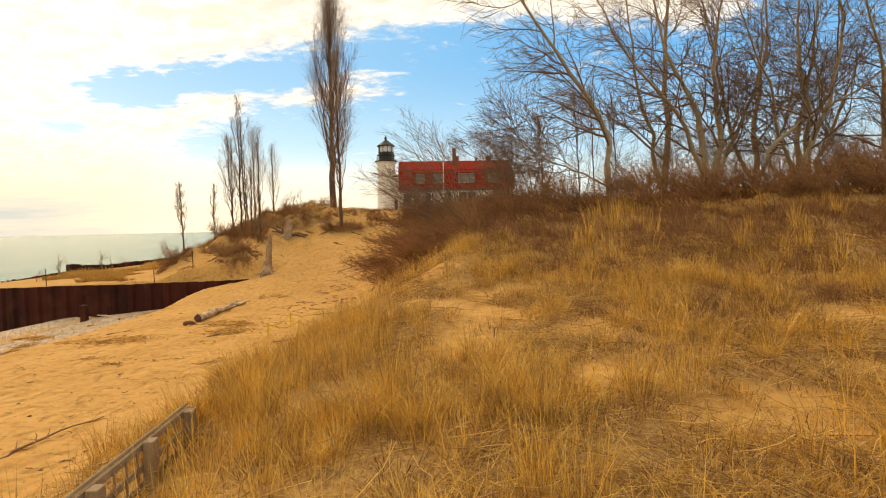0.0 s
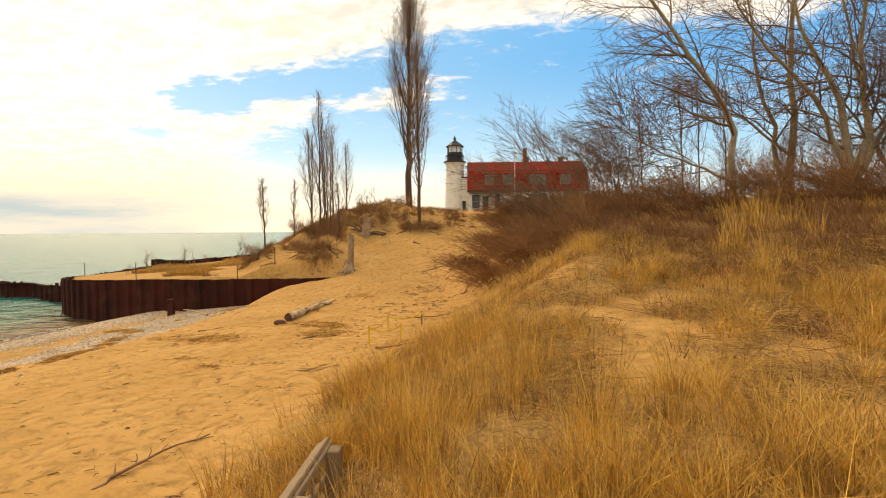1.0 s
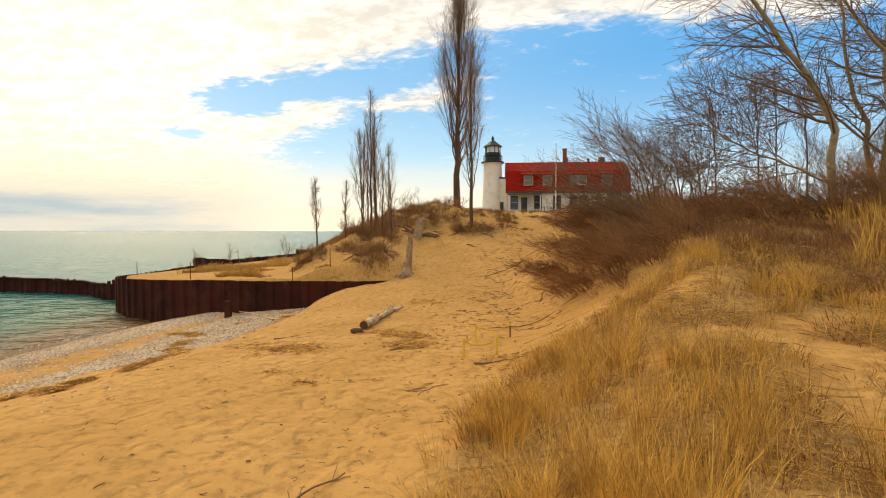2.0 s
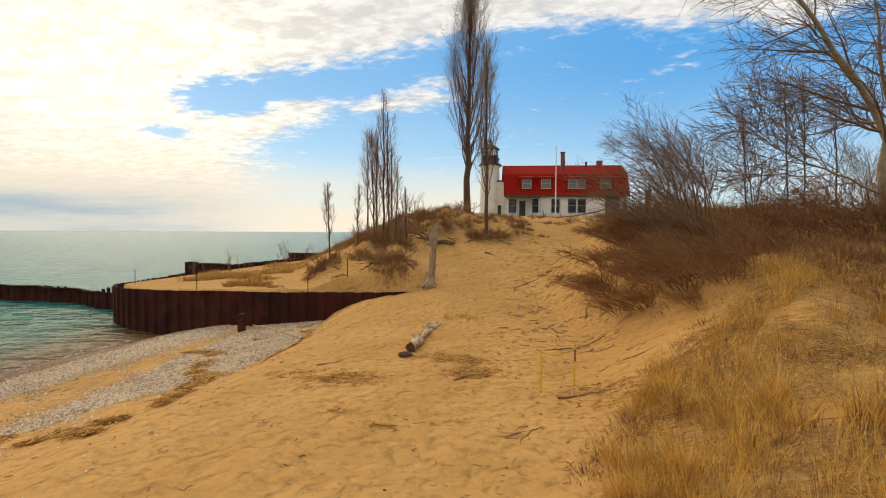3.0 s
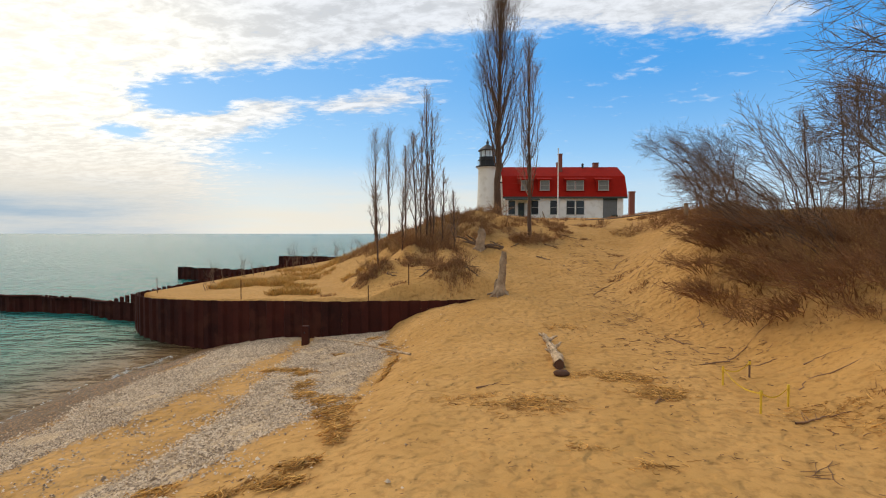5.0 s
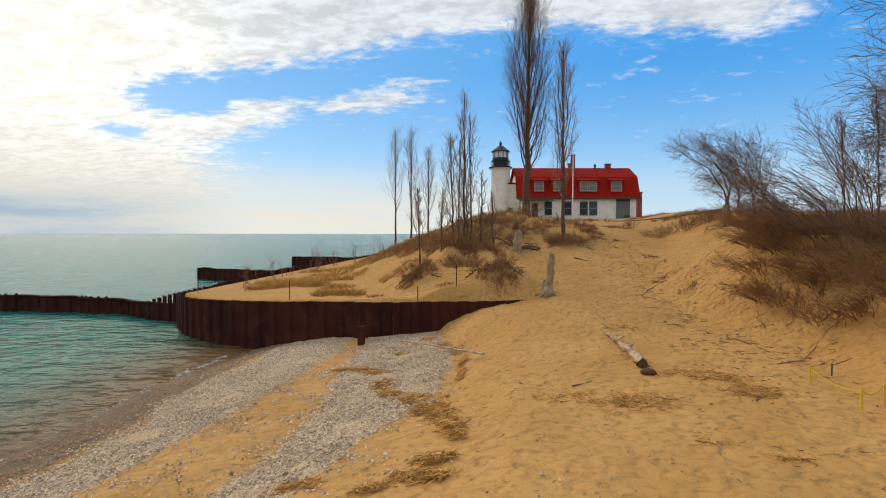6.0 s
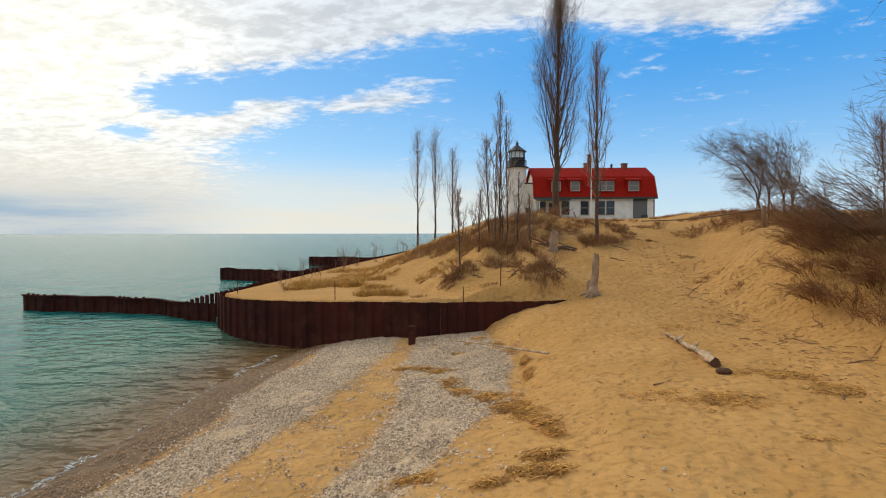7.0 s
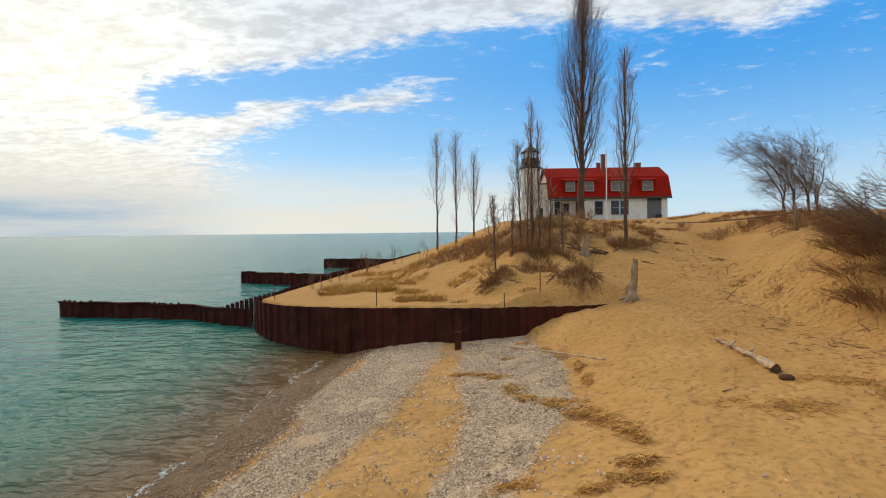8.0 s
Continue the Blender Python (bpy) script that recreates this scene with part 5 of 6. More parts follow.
tuft_stuff("slope_brush", C, 15, r.uniform(0.4, 0.85, len(C)), np.full(len(C), 0.32), 0.6, M_BRUSH, "dense dark red-brown brush hanging down the sandy slope", "brush", r, (-0.75, -0.55), 4, 0.0055, 0.3)
C = scatter(r, 600, (-3.2, 16, 19, 28), lambda x, y: brush_mask(x, y) * np.clip(0.55 + 1.6 * clumpy(x, y, 0.5, 12.0), 0.05, 1) * (1 - 0.35 * sstep(x, 2, 6)))
tuft_stuff("arching_brush", C, 18, r.uniform(0.6, 1.2, len(C)), np.full(len(C), 0.3), 0.75, M_BRUSH, "long arching red-brown stems raked over by the wind", "brush", r, (-0.85, -0.35), 5, 0.006, 0.8)
C = scatter(r, 6500, (1.0, 8.5, 18, 18.5), lambda x, y: np.maximum(sstep(x + 0.6 * y, 7.6, 11) * np.clip(0.55 + 2.2 * clumpy(x, y, 0.6, 27.0), 0, 1), 0.75 * sstep(y + 0.1 * x, 13.8, 16)))
tuft_stuff("ridge_brush", C, 14, r.uniform(0.25, 0.6, len(C)), np.full(len(C), 0.22), 0.9, M_BRUSH, "dark dead brush among grass below the ridge", "brush", r, (-0.2, 0.0), 4, 0.005)
C = scatter(r, 170, (2.0, 11.5, 18, 19), lambda x, y: np.clip(0.2 + 1.8 * clumpy(x, y, 0.6, 21.0), 0, 1))
tuft_stuff("ridge_grass", C, 24, r.uniform(0.75, 1.3, len(C)), np.full(len(C), 0.2), 0.4, M_GRASS, "tall dry grass clumps along the dune's ridge", "grass", r, (-0.06, 0.0), 4, 0.0055)
C = scatter(r, 160, (1, 14, 16, 20), lambda x, y: brush_mask(x, y) * 0.8)
tuft_stuff("dune_grass", C, 16, r.uniform(0.4, 0.8, len(C)), np.full(len(C), 0.16), 0.6, M_GRASS, "dry grass tufts among brown brush", "grass", r, (-0.1, 0.0), 4, 0.006)


def mound_brush(name, spots, blades, mat, label, width=0.006, lean=0.8, wind=(0.0, -0.15)):
    """Brush in patches; spots: (x, y, radius, height, tufts)."""
    c, h = [], []
    for x, y, rad, hh, n in spots:
        a, q = r.uniform(0, 6.28, n), rad * np.sqrt(r.random(n))
        px, py = x + q * np.cos(a), y + 0.7 * q * np.sin(a)
        c.append(np.stack([px, py, land(px, py)], 1))
        h.append(r.uniform(0.3, 1.1, n) * hh * (1.05 - 0.4 * (q / rad) ** 2))
    c, h = np.concatenate(c), np.concatenate(h)
    return tuft_stuff(name, c, blades, h, np.full(len(c), 0.16), lean, mat, label, "brush", r, wind, 4, width)


mound_brush("mound_brush", [(-14.6, 28.0, 0.9, 0.55, 60), (-15.0, 27.5, 0.6, 0.4, 24), (-10.9, 26.5, 1.0, 0.5, 70), (-10.4, 26.9, 0.8, 0.5, 40), (-12.6, 28.8, 1.2, 0.5, 60), (-12.4, 31.3, 1.3, 0.9, 80), (-11.4, 30.4, 1.2, 0.8, 60),
            (-9.4, 35.6, 1.6, 0.5, 60), (-7.0, 33.4, 0.8, 0.5, 40), (-6.4, 34.2, 1.0, 0.4, 40), (-4.6, 36.0, 0.8, 0.5, 30), (-5.5, 37.4, 1.6, 0.5, 60), (-7.5, 36.6, 1.4, 0.5, 60), (-11.5, 36.0, 2.0, 0.7, 90), (-2.4, 38.6, 1.2, 0.35, 40),
            (-16.4, 26.2, 0.4, 0.3, 10), (-13.2, 26.0, 0.35, 0.25, 10), (-3.6, 34.6, 0.7, 0.25, 16), (-2.6, 31.6, 0.6, 0.25, 14), (-3.4, 26.6, 0.6, 0.3, 14), (-3.6, 24.2, 0.5, 0.3, 12)], 16, M_HEATH, "brown heather-like brush on sandy mounds", 0.007)
mound_brush("hill_scrub", [(-13.6, 34.5, 1.5, 0.95, 130), (-11.4, 34.2, 1.4, 0.85, 95), (-15.3, 36.2, 1.6, 0.75, 110), (-12.8, 32.2, 0.9, 0.8, 60), (-17.5, 38.5, 1.9, 0.6, 110), (-10.4, 37.2, 1.9, 0.75, 110), (-19.6, 42.5, 2.2, 0.55, 100), (-15.0, 33.4, 0.6, 0.4, 16), (-16.6, 31.0, 0.5, 0.35, 12)], 18, M_SCRUB, "tawny scrub and grass over the poplar hill", 0.008, 0.7)
mound_brush("crest_brush", [(-13.5, 36.5, 2.4, 0.8, 120), (-15.5, 38.0, 2.4, 0.8, 100), (-11.0, 40.0, 3.0, 0.7, 120), (-8.0, 43.0, 3.5, 0.6, 120), (-17.5, 41.0, 2.5, 0.7, 80), (-4.0, 46.0, 4.0, 0.5, 100), (3.5, 44.5, 1.6, 0.5, 60), (6.0, 45.0, 2.2, 0.6, 90), (5.0, 56.0, 2.5, 0.5, 60), (8.0, 58.0, 3.0, 0.5, 60)], 14, M_HEATH, "brown scrub along the crest before the house", 0.009)
mound_brush("ridge_scrub", [(2.6, 33.2, 1.4, 0.55, 70), (4.6, 34.8, 1.8, 0.65, 100), (6.8, 36.2, 2.0, 0.8, 110), (1.2, 31.4, 0.9, 0.4, 40), (-0.6, 36.6, 1.0, 0.35, 40), (9.2, 35.6, 2.2, 0.8, 110), (4.0, 30.5, 2.0, 0.5, 90), (7.0, 31.5, 2.4, 0.6, 110)], 16, M_SCRUB, "tawny scrub mounds under windswept trees", 0.008, 0.8)
mound_brush("terrace_grass", [(-24.6, 34.5, 1.3, 0.77, 70), (-23.0, 33.5, 1.6, 0.68, 80), (-21.3, 32.4, 1.0, 0.77, 40), (-18.9, 27.4, 0.8, 0.68, 50), (-17.9, 27.2, 0.7, 0.68, 40), (-19.5, 31.0, 1.2, 0.51, 30), (-16.0, 32.5, 1.5, 0.51, 40), (-22.0, 40.0, 3.0, 0.59, 90), (-19.0, 44.0, 3.5, 0.68, 110), (-24.0, 46.0, 3.0, 0.68, 70), (-24.0, 32.2, 1.2, 0.6, 70), (-22.6, 35.5, 1.4, 0.6, 70), (-20.6, 36.5, 1.6, 0.5, 60)], 26, M_GOLD, "dry yellow grass on the sand terrace", 0.009, 0.9)


# ---- things on the terrace and the beach ----
def snag(x, y, z, h, r0, label, seed, flare=1.4, roots=9, lean=0.05):
    """A bleached dead trunk on its spread roots."""
    q = np.random.default_rng(seed)
    s = thing("dead_stump", (x, y, z), label, "tree stump", "stumps")
    k = 10
    zs = np.linspace(-0.2, h, k)
    P = np.stack([lean * zs + 0.03 * q.normal(size=k), 0.02 * q.normal(size=k), zs], 1)[None]
    R = (r0 * (1 + (flare - 1) * np.exp(-np.clip(zs, 0, 9) / (h * 0.16))) * (1 - 0.25 * zs / h))[None]
    R[0, -1] *= 0.6
    obj_from("trunk", *tubes(P, R, 9), M_SNAG, s, smooth=True)
    for i in range(5):
        a = 1.26 * i + q.uniform(-0.3, 0.3)
        c, d = R[0, -2] * 0.7 * math.cos(a), R[0, -2] * 0.7 * math.sin(a)
        x0, y0, z0 = P[0, -2]
        obj_from("splinter", *tubes(*stem_line([(x0 + c, y0 + d, z0 - 0.3), (x0 + c, y0 + d, z0), (x0 + c * 0.9, y0 + d * 0.9, z0 + q.uniform(0.12, 0.3))], 0.06, 0.012, 5, 0.012, q), 5), M_SNAG, s)
    for i in range(roots):
        a = 6.28 * i / roots + q.uniform(-0.4, 0.4)
        c, d, L_ = math.cos(a), math.sin(a), q.uniform(0.3, 0.75)
        line = [(0.1 * c, 0.1 * d, 0.35 * h * q.uniform(0.5, 1)), (0.45 * L_ * c, 0.45 * L_ * d, 0.12), (L_ * c, L_ * d, -0.1 + q.uniform(0, 0.12))]
        obj_from("root", *tubes(*stem_line(line, 0.085, 0.02, 7, 0.03, q), 6), M_SNAG, s, smooth=True)
    return s


snag(-8.75, 25.2, float(land(-8.75, 25.2)), 1.8, 0.17, "bleached dead tree snag on exposed roots", 71, 2.0, 14, 0.12)
sA = snag(-9.55, 31.6, float(land(-9.55, 31.6)), 1.15, 0.27, "short bleached stump with dark upturned roots", 72, 1.3)
q = np.random.default_rng(73)
for i in range(6):
    a = q.uniform(-0.6, 0.5)
    obj_from("dark_root", *tubes(*stem_line([(0.2, 0, 0.2), (0.6, -0.2, 0.25 + 0.15 * a), (1.0 + 0.2 * a, -0.3, 0.1 + 0.2 * a), (1.25, -0.2 + 0.3 * a, 0.15)], 0.07, 0.025, 8, 0.04, q), 5), M_BARK, sA, smooth=True)


for k, (dx, dz) in enumerate(((-1.3, 0.55), (-1.0, 0.25), (-0.7, 0.6))):
    obj_from("dark_root", *tubes(*stem_line([(-0.1, 0, 0.25), (dx * 0.5, -0.1, 0.3 + dz * 0.4), (dx, -0.05 * k, 0.2 + dz)], 0.09, 0.035, 8, 0.04, q), 6), M_BARK, sA, smooth=True)


def branch(pts, r0, label, seed, mat=None, twigs=5, name="driftwood_branch", group="driftwood"):
    """A dead branch lying on the sand along plan points."""
    q = np.random.default_rng(seed)
    x0, y0 = pts[0]
    o = np.array([x0, y0, float(land(x0, y0))])
    t = thing(name, tuple(o), label, "driftwood", group)
    line = [(x - x0, y - y0, float(land(x, y)) - o[2] + r0 * 0.6) for x, y in pts]
    P, R = stem_line(line, r0, r0 * 0.35, 12, r0 * 1.3, q)
    P[0, :, 2] = [float(land(a + x0, b_ + y0)) - o[2] + r0 * 0.7 for a, b_, _ in P[0]]
    obj_from("stem", *tubes(P, R, 6), mat or M_DEAD, t, smooth=True)
    if twigs:
        c = sprout(q, P, R, twigs, 0.15, 0.95, 45, lambda u: 0.35 + 0 * u, -0.02, 0.15, 4, 0.6, 0.004)
        c[0][:, :, 2] = np.maximum(c[0][:, :, 2] * 0.35, r0 * 0.4)
        for k in range(len(c[0])):
            obj_from("twig", *tubes(c[0][k:k + 1], c[1][k:k + 1], 4), mat or M_DEAD, t)
    return t


BR = [[(-5.6, 6.2), (-5.6, 6.75), (-5.48, 7.2), (-5.24, 7.68)], [(-3.9, 19.3), (-3.82, 18.2), (-3.8, 17.6)], [(-4.3, 16.3), (-3.4, 16.8), (-2.56, 17.6)], [(-3.14, 16.2), (-2.58, 16.24)],
      [(-2.5, 15.4), (-2.1, 15.4), (-1.7, 15.1)], [(-3.3, 14.2), (-2.9, 14.6), (-2.3, 14.4), (-1.8, 14.4)], [(-4.3, 12.6), (-3.8, 12.8), (-3.3, 12.85)], [(-5.85, 10.35), (-5.2, 10.7), (-4.84, 11.0), (-4.18, 11.6)],
      [(-4.82, 11.0), (-5.0, 10.6), (-5.06, 10.15)], [(-5.03, 24.5), (-4.3, 25.6), (-3.4, 26.3)], [(-2.85, 19.6), (-2.75, 20.2), (-2.5, 20.7)], [(-6.3, 13.4), (-6.0, 13.9)], [(-9.6, 14.4), (-9.2, 14.6)], [(-3.3, 28.4), (-2.7, 29.6), (-2.0, 30.2)]]
for i, pts in enumerate(BR):
    branch(pts, (0.022, 0.02, 0.022, 0.02, 0.018, 0.022, 0.02, 0.009, 0.008)[i] if i < 9 else 0.02, "thin dark dead branch lying on the sand", 80 + i, None, 6)


def build_log():
    q = np.random.default_rng(90)
    a, b_ = Vector((-7.70, 15.8, 0)), Vector((-7.6, 19.4, 0))
    z0 = float(land(a.x, a.y))
    t = thing("driftwood_log", (a.x, a.y, z0), "bleached broken driftwood log half sunk in sand", "log", "driftwood")
    d = b_ - a
    rise = float(land(b_.x, b_.y)) - z0
    P, R = stem_line([(0, 0, 0.09), (d.x * 0.5 + 0.04, d.y * 0.5, rise * 0.5 + 0.08), (d.x, d.y, rise + 0.03)], 0.125, 0.05, 16, 0.02, q)
    R = R * (1 + 0.16 * q.normal(size=R.shape) + 0.2 * np.sin(np.arange(16) * 0.9))
    V, F = tubes(P, R, 12)
    V[:, 2] = P[0, 0, 2] + (V[:, 2] - P[0, 0, 2]) * 0.85
    V += q.normal(size=V.shape) * 0.02
    obj_from("trunk", V, F, M_DRIFT, t, smooth=True)
    bm = bmesh.new()
    bmesh.ops.create_circle(bm, cap_ends=True, radius=0.118, segments=12)
    ob = part("cut_end", bm, M_ROT, t, "dark rotten end")
    ob.matrix_basis = Matrix.Translation(Vector(P[0, 0]) - d.normalized() * 0.004) @ d.to_track_quat("Z", "Y").to_matrix().to_4x4()
    for u, ang, L_ in ((0.3, -1.2, 0.26), (0.5, 0.9, 0.3), (0.62, -0.7, 0.34), (0.8, 1.3, 0.3), (0.9, -1.1, 0.26)):
        o = Vector(P[0, int(u * 15)])
        e = o + Vector((math.sin(ang) * L_, 0.14, 0.06 + 0.14 * abs(math.cos(ang))))
        obj_from("knot_stub", *tubes(*stem_line([o, o.lerp(e, 0.6), e], 0.06, 0.022, 5, 0.012, q), 7), M_DRIFT, t, smooth=True)
    for k in range(5):
        o = Vector(P[0, 2 + 2 * k])
        obj_from("split_strip", *tubes(*stem_line([o + Vector((-0.1, 0, 0.03)), o + Vector((-0.12 + 0.05 * k % 0.1, 0.3, 0.07)), o + Vector((-0.08, 0.6, 0.04))], 0.028, 0.014, 5, 0.008, q), 5), M_DRIFT, t)


build_log()
kb = thing("bark_chunk", (-7.72, 15.3, float(land(-7.72, 15.3))), "dark rounded chunk of rotten bark on sand", "driftwood", "driftwood")
bm = bmesh.new()
bmesh.ops.create_icosphere(bm, subdivisions=2, radius=0.15)
for v in bm.verts:
    v.co = (v.co.x * 1.3, v.co.y * 0.8, v.co.z * 0.55 + 0.03 + 0.03 * noise.noise(v.co * 9))
part("chunk", bm, M_ROT, kb, smooth=True)

# square stub of timber and a long pole on the shingle
sp = thing("timber_stub", (-16.25, 22.85, float(land(-16.25, 22.85))), "dark square timber stub standing in shingle", "post")
part("post", box_bm(-0.13, -0.11, -0.5, 0.13, 0.11, 0.75, 0.015), M_RUST, sp)
part("bolt", lathe_bm([(0.03, 0.0), (0.03, 0.04)], 8, 0.0, 0.0), M_BLACK, sp).matrix_basis = pose(0, -0.11, 0.5, 90)
pl = thing("driftwood_pole", (-16.1, 23.5, float(land(-16.1, 23.5))), "long pale driftwood pole lying across the shingle", "driftwood", "driftwood")
far_z = float(land(-11.5, 17.9)) - pl.location.z
obj_from("pole", *tubes(*stem_line([(0, 0, 0.16), (2.3, -2.8, far_z * 0.5 + 0.22), (4.6, -5.6, far_z + 0.16)], 0.022, 0.036, 12, 0.012, np.random.default_rng(5)), 7), M_DRIFT, pl, smooth=True)

for x, y in ((-20.3, 25.6), (-14.3, 24.75), (-12.65, 25.35), (-27.3, 30.2)):
    st = thing("marker_stake", (x, y + 0.35, float(land(x, y + 0.5))), "thin dark steel stake behind the steel wall", "stake", "terrace stakes")
    part("rod", lathe_bm([(0.022, -0.4), (0.02, 0.85), (0.012, 0.87)], 6), M_RUST, st)

# marked square on the sand
sq = [(-4.49, 14.75), (-3.67, 15.32), (-3.9, 13.51), (-4.58, 13.13)]
tops = []
for i, (x, y) in enumerate(sq):
    st = thing("survey_stake", (x, y, float(land(x, y))), "short wooden stake wound with yellow tape" if i != 1 else "short dark stake with yellow tape", "stake", "taped stakes")
    part("stick", box_bm(-0.018, -0.012, -0.25, 0.018, 0.012, 0.40, 0.003), M_YELLOW if i != 1 else M_BARK, st)
    part("tape_wrap", lathe_bm([(0.026, 0.30), (0.028, 0.34), (0.026, 0.38)], 8), M_YELLOW, st)
    tops.append(Vector((x, y, float(land(x, y)) + 0.34)))
tp = thing("marker_tape", tuple(tops[0]), "slack yellow tape strung between short stakes", "tape")
for a, b_ in ((0, 1), (0, 3), (3, 2)):
    A, B = tops[a] - tops[0], tops[b_] - tops[0]
    V, F = [], []
    for k in range(9):
        c = A.lerp(B, k / 8) - Vector((0, 0, 0.12 * math.sin(math.pi * k / 8)))
        V += [c + Vector((0, 0, 0.013)), c - Vector((0, 0, 0.013))]
        if k:
            F.append((2 * k - 2, 2 * k, 2 * k + 1, 2 * k - 1))
    ob = obj_from("tape", V, F, M_YELLOW, tp)
    sol = ob.modifiers.new("thick", "SOLIDIFY")
    sol.thickness = 0.002

# post and cable on the path's crest
po = thing("path_post", (0.25, 29.0, float(land(0.25, 29.0))), "weathered round post at the dune's edge", "post")
part("post", lathe_bm([(0.1, -0.5), (0.1, 1.0), (0.085, 1.05)], 10), M_WOOD, po, smooth=True)
part("cap", lathe_bm([(0.085, 1.05), (0.05, 1.08)], 10), M_WOOD, po)
ca = thing("path_cable", (0.25, 29.0, float(land(0.25, 29.0)) + 0.9), "dark sagging cable along the sandy path", "cable")
e = Vector((-2.0 - 0.25, 41.0 - 29.0, float(land(-2.0, 41.0)) + 0.3 - float(land(0.25, 29.0)) - 0.9))
obj_from("cable", *tubes(*stem_line([(0, 0, 0), (e.x * 0.33, e.y * 0.33, e.z * 0.33 - 0.14), (e.x * 0.66, e.y * 0.66, e.z * 0.66 - 0.14), tuple(e)], 0.04, 0.04, 14), 5), M_BARK, ca)
pw = thing("utility_pole", (9.0, 88.0, 6.5), "far thin pole beyond the dune", "pole")
part("pole", lathe_bm([(0.1, 0), (0.08, 5.0)], 8), M_BARK, pw)
part("cross_arm", box_bm(-0.4, -0.05, 4.5, 0.4, 0.05, 4.6), M_BARK, pw)
ou = thing("brick_chimney", (26.5, 129.1, 8.5), "tall red brick chimney stack beyond the house", "chimney")
part("shaft", box_bm(-0.6, -0.6, -2.5, 0.6, 0.6, 6.4, 0.02), M_BRICK, ou)
part("cap", box_bm(-0.7, -0.7, 6.4, 0.7, 0.7, 6.7, 0.02), M_BRICK, ou)


def build_fence():
    f0 = thing("board_fence", (-2.96, 5.65, float(land(-2.96, 5.65)) - 0.02), "low weathered board fence sunk in drifted sand", "fence")
    d = Vector((0.16, -2.6, 0.0))
    for k in range(4):
        p = d * (k / 3)
        po_ = part("post", box_bm(-0.05, -0.06, -0.3, 0.05, 0.06, 0.46 + 0.02 * (k % 2), 0.008), M_WOOD, f0)
        po_.matrix_basis = pose(p.x + 0.06, p.y, 0, 3 - 2 * k, 2, 4)
    for z in (0.06, 0.22, 0.42):
        bd = part("rail", box_bm(-0.016, -1.42, -0.035, 0.016, 1.42, 0.035, 0.006), M_WOOD, f0)
        bd.matrix_basis = pose(d.x / 2, d.y / 2, z, 0, 0, math.degrees(math.atan2(d.y, d.x)) + 90)
    for k in range(14):
        p = d * ((k + 0.5) / 14)
        up = part("slat", box_bm(-0.006, -0.012, -0.05, 0.006, 0.012, 0.42, 0.002), M_WOOD, f0)
        up.matrix_basis = pose(p.x + 0.024, p.y, 0, 0, 0, 4)
    top = part("top_board", box_bm(-0.065, -1.45, -0.014, 0.065, 1.45, 0.014, 0.005), M_WOOD, f0)
    top.matrix_basis = pose(d.x / 2 - 0.07, d.y / 2, 0.44, 0, -35, math.degrees(math.atan2(d.y, d.x)) + 90)


build_fence()


for i, (x, y, dx, dy) in enumerate(((-9.0, 33.4, 0.7, -0.5), (-8.2, 34.6, 0.9, -0.7), (-5.9, 33.2, 0.7, -0.6), (-7.4, 32.9, -0.5, -0.7), (-11.8, 27.2, -0.5, -0.7), (-10.2, 26.9, 0.6, -0.5), (-15.2, 28.6, -0.6, -0.5), (-13.9, 27.6, 0.5, -0.6), (-4.6, 35.2, 0.8, -0.5), (-6.6, 30.9, 0.6, -0.6))):
    branch([(x, y), (x + dx * 0.5, y + dy * 0.6), (x + dx, y + dy)], 0.035, "thick dark root laid bare on an eroded mound", 120 + i, M_BARK, 4, "bare_root", "bare roots")


# ---- wrack, twigs, shingle ----
def wrack(name, spots, label, n=60, mat=None, width=0.006, long=0.35, lift=0.09):
    P, R = [], []
    for x, y, rx, ry, n in spots:
        a = r.uniform(0, 6.28, n)
        px, py = x + rx * r.normal(size=n) * 0.5, y + ry * r.normal(size=n) * 0.5
        L_ = long * r.uniform(0.4, 1.2, n)
        ts = np.linspace(-0.5, 0.5, 4)
        bend = r.normal(size=n) * 1.3
        X = px[:, None] + np.cos(a[:, None] + bend[:, None] * ts) * L_[:, None] * ts
        Y = py[:, None] + np.sin(a[:, None] + bend[:, None] * ts) * L_[:, None] * ts
        Z = land(X, Y) + (0.008 + lift * r.random(n) ** 2)[:, None] + 0.04 * L_[:, None] * r.normal(size=X.shape)
        P.append(np.stack([X, Y, Z], -1))
        R.append(np.full(X.shape, width) * r.uniform(0.6, 1.3, n)[:, None])
    ob = obj_from(name, *tubes(np.concatenate(P), np.concatenate(R), 3), mat or M_WRACK)
    return tagged(ob, label, "beach wrack", kind="stuff")


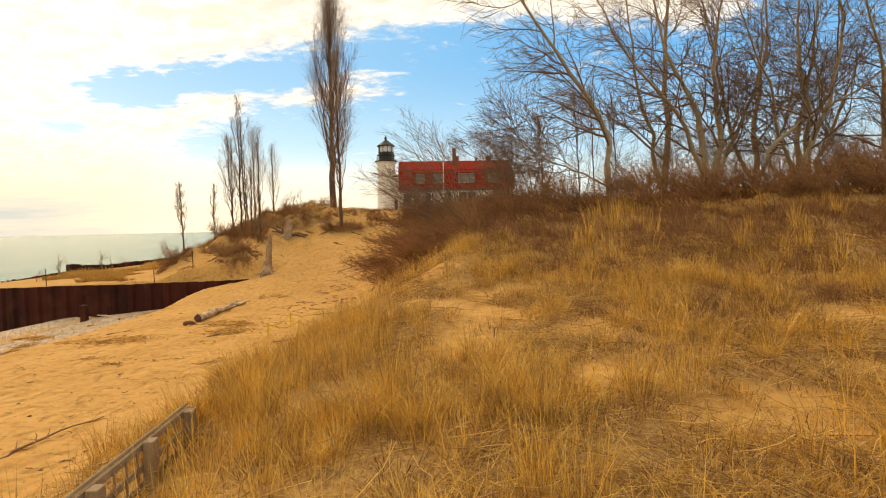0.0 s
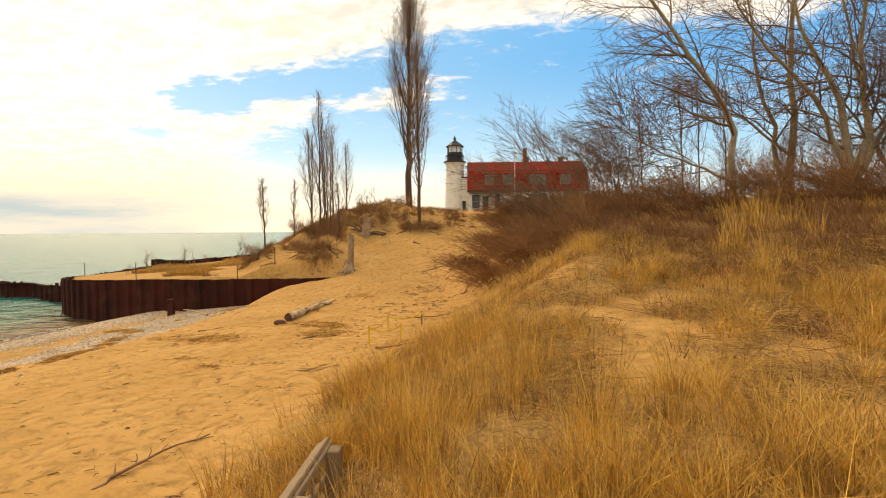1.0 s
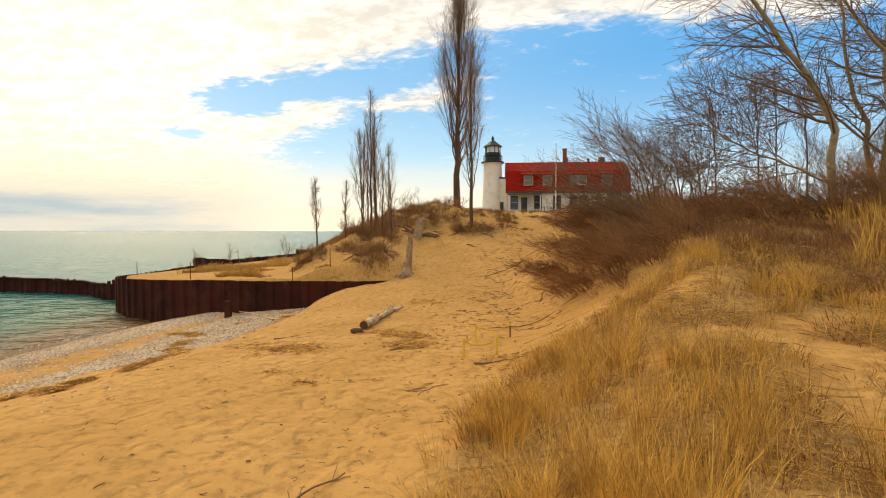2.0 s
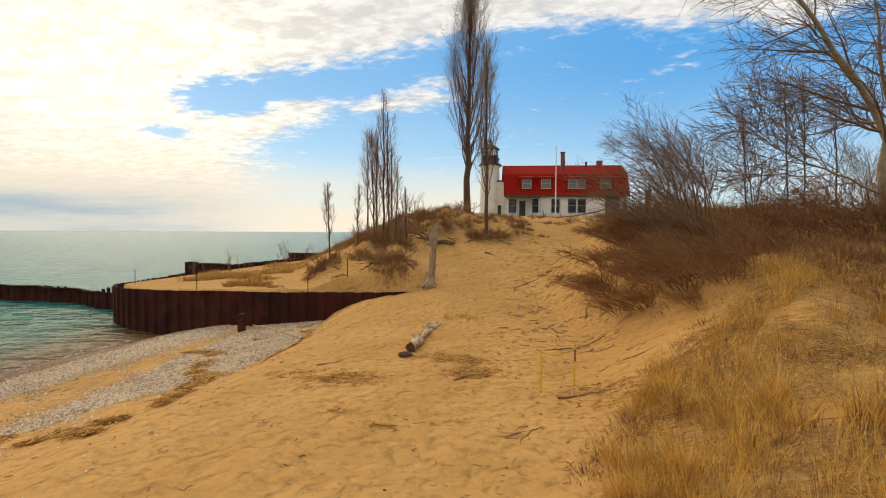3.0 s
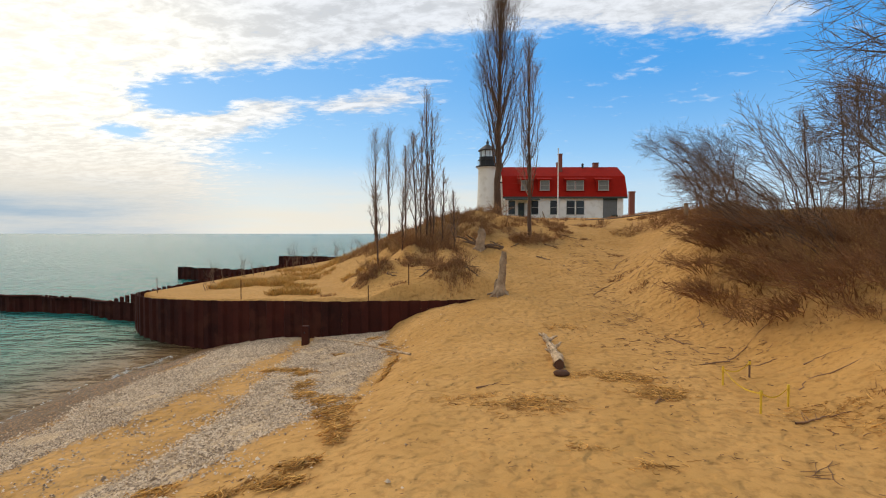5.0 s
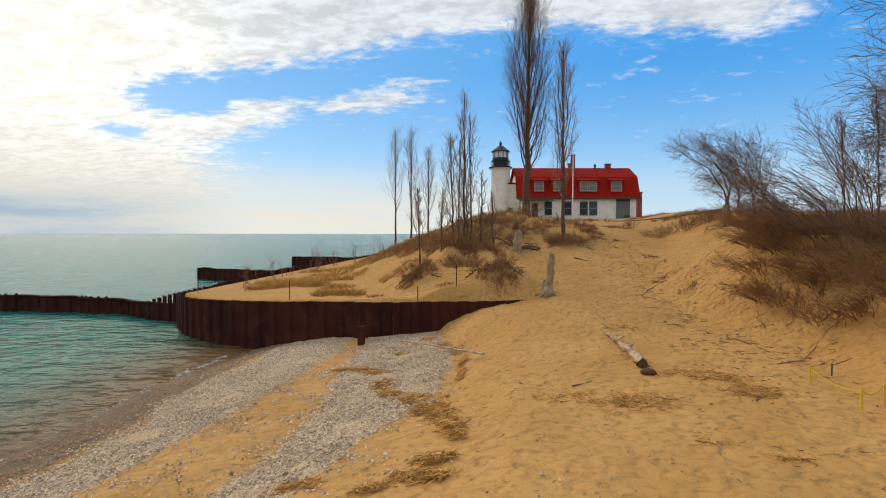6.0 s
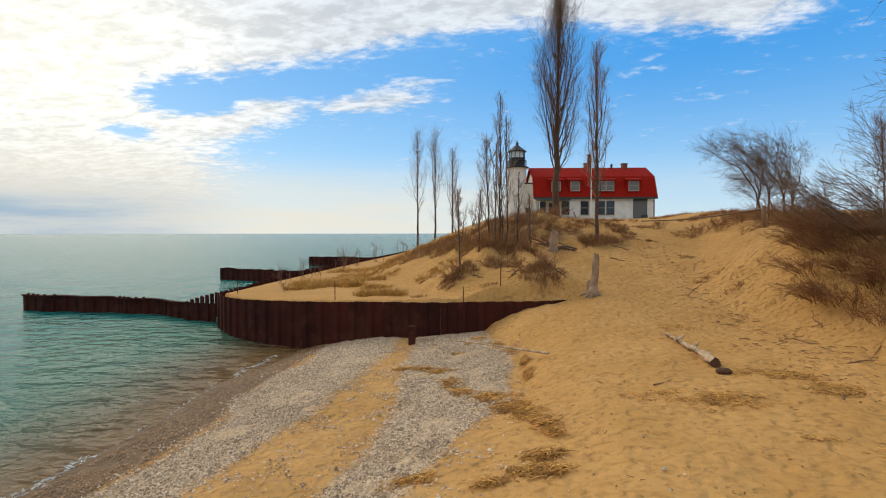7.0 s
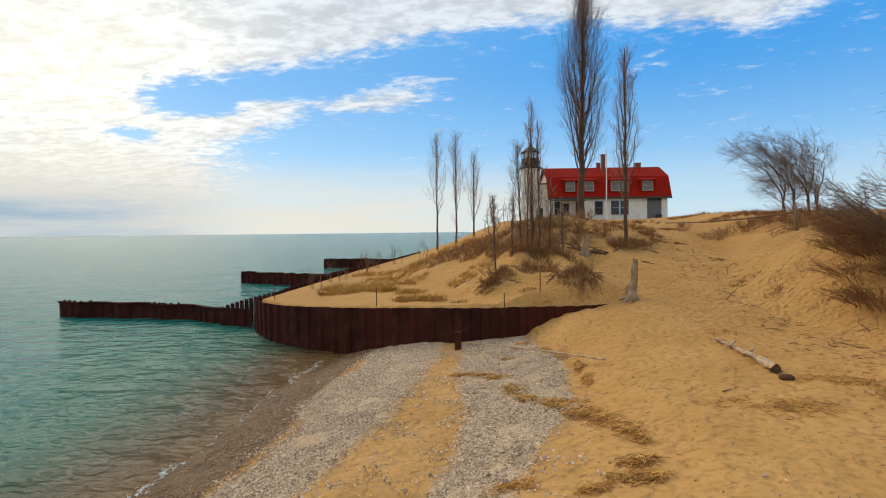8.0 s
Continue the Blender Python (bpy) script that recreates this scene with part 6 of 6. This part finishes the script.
WR = [(-15.9, 19.1, 0.45, 0.12, 150), (-15.3, 18.9, 0.4, 0.15, 150), (-14.8, 18.5, 0.35, 0.3, 170), (-14.35, 17.2, 0.25, 0.5, 170), (-14.0, 16.4, 0.3, 0.4, 150), (-13.2, 15.75, 0.45, 0.4, 330), (-12.8, 14.7, 0.4, 0.45, 380), (-12.45, 13.8, 0.3, 0.4, 240), (-12.2, 13.0, 0.22, 0.35, 160),
      (-12.05, 12.4, 0.15, 0.25, 80), (-12.35, 11.4, 0.35, 0.16, 170), (-12.7, 10.9, 0.35, 0.15, 170), (-12.3, 10.8, 0.25, 0.12, 110), (-13.3, 10.7, 0.3, 0.1, 80), (-14.6, 11.2, 0.5, 0.2, 130), (-12.15, 18.7, 0.1, 0.5, 150), (-12.15, 17.3, 0.1, 0.45, 170), (-12.5, 20.6, 0.25, 0.5, 110), (-12.9, 21.6, 0.25, 0.5, 110),
      (-13.6, 23.0, 0.3, 0.4, 90), (-14.3, 20.6, 0.25, 0.12, 50), (-13.9, 22.1, 0.2, 0.12, 30)]
wrack("reed_wrack", WR, "golden-brown tangled reeds washed up on shingle", width=0.008, long=0.28, lift=0.08)
wrack("reed_litter", [(-6.6, 15.1, 0.8, 0.45, 620), (-5.95, 14.1, 0.5, 0.4, 480), (-6.9, 20.6, 0.7, 0.4, 110), (-9.6, 13.6, 0.9, 0.4, 220), (-8.6, 13.3, 0.8, 0.5, 240), (-8.0, 11.4, 0.4, 0.25, 30), (-7.2, 10.8, 0.4, 0.25, 30), (-3.3, 13.0, 0.9, 0.5, 110), (-3.0, 12.2, 0.8, 0.5, 120), (-2.6, 11.4, 0.6, 0.7, 120), (-3.2, 10.4, 0.5, 0.6, 160), (-1.8, 12.6, 1.0, 0.6, 220), (-1.2, 13.6, 1.0, 0.6, 200), (-2.0, 11.4, 0.8, 0.6, 200), (-0.8, 12.2, 0.9, 0.6, 160)], "thin brown litter scattered on trodden sand", mat=M_WRACK, long=0.26, lift=0.03)
n = 1500
px, py = r.uniform(-14.5, -1.5, n), r.uniform(4, 30, n)
px = np.where(r.random(n) < 0.45, r.uniform(-6.5, -1.5, n), px)
wrack("twig_litter", [(x, y, 0.05, 0.05, 1) for x, y in zip(px, py) if x < np.interp(y, [4, 12, 20, 30], [-4.4, -2.5, -2.0, -1.0])], "small dark twigs and bits strewn on sand", mat=M_DEAD, width=0.006, long=0.13, lift=0.01)
n = 300
px, py = r.uniform(-5.5, -2.0, n), r.uniform(15, 34, n)
wrack("root_litter", [(x, y, 0.05, 0.05, 1) for x, y in zip(px, py)], "thin dark roots laid bare on the sandy slope", mat=M_DEAD, width=0.009, long=0.4, lift=0.02)


def shingle(name, mat, label, count, chance, sizes):
    x, y = r.uniform(-24.0, -10.5, count), r.uniform(0.0, 26.5, count)
    keep = (r.random(len(x)) < chance(x, y)) & (y < WALL_Y(x) - 0.05)
    x, y = x[keep], y[keep]
    n = len(x)
    s = r.uniform(*sizes, n) * np.where(r.random(n) < 0.06, 1.7, 1.0)
    base = np.array([(1, 0, -0.5), (-1, 0, -0.5), (0, 1, -0.5), (0, -1, -0.5), (0, 0, 1)], float)
    tri = np.array([(0, 2, 4), (2, 1, 4), (1, 3, 4), (3, 0, 4)])
    a = r.uniform(0, 6.28, n)
    sc = np.stack([s * r.uniform(0.9, 1.7, n), s * r.uniform(0.7, 1.1, n), s * r.uniform(0.45, 0.8, n)], 1)
    v = base[None] * sc[:, None]
    vx = v[..., 0] * np.cos(a)[:, None] - v[..., 1] * np.sin(a)[:, None]
    vy = v[..., 0] * np.sin(a)[:, None] + v[..., 1] * np.cos(a)[:, None]
    z = land(x, y) + s * 0.35
    V = np.stack([vx + x[:, None], vy + y[:, None], v[..., 2] + z[:, None] + 0.015], -1).reshape(-1, 3)
    F = (tri[None] + 5 * np.arange(n)[:, None, None]).reshape(-1, 3)
    ob = obj_from(name, V, F, mat)
    tagged(ob, label, "pebbles", kind="stuff")


def dry_chance(x, y):
    near = pebble_mask(x, y)
    wide = np.maximum(near, 0.5 * (pebble_mask(x + 0.5, y) + pebble_mask(x - 0.5, y)))
    return np.where(x - shore_x(y) > 0.9, np.clip(0.95 * np.where(near > 0.205, near, 0.0) + 0.28 * wide + 0.5 * clumpy(x, y, 1.3, 30.0) * (wide > 0.05), 0, 1) + 0.003 + 0.014 * (x - shore_x(y) < 9.5), 0)


def wet_chance(x, y):
    u = x - shore_x(y) - 0.6 * sstep(y, 18, 23)
    return sstep(u, -0.5, 0.3) * (1 - sstep(u, 1.2, 2.2)) * np.clip(0.65 + 1.2 * clumpy(x, y, 0.9, 40.0), 0, 1)


shingle("shingle", M_STONE, "grey and tan beach pebbles in two bands", 215000, dry_chance, (0.010, 0.028))
shingle("wet_shingle", M_WETSTONE, "wet brown pebbles along the waterline", 120000, wet_chance, (0.010, 0.026))


# broken foam where the ripples end
n = 320
yy = np.concatenate([r.uniform(20.5, 24.0, 110), r.uniform(11.5, 14.0, 110), r.uniform(7.0, 20.0, 100)])
off = 0.10 * np.sin(yy * 3.1) + 0.05 * np.sin(yy * 7.7) + 0.09 * r.normal(size=n)
an, ln = np.pi / 2 + 0.5 * r.normal(size=n), r.uniform(0.04, 0.2, n)
ts = np.linspace(-0.5, 0.5, 4)
FX = (shore_x(yy) - 0.42 + 0.55 * sstep(yy, 18, 23) + off)[:, None] + np.cos(an)[:, None] * ln[:, None] * ts
FY = yy[:, None] + np.sin(an)[:, None] * ln[:, None] * ts
FZ = np.maximum(land(FX, FY), 0.0) + 0.006
FR = np.array([0.3, 1.0, 0.8, 0.2])[None] * r.uniform(0.004, 0.014, n)[:, None]
fo = obj_from("foam", *tubes(np.stack([FX, FY, FZ], -1), FR, 5), M_FOAM)
tagged(fo, "thin broken line of white foam at the waterline", "foam", kind="stuff")
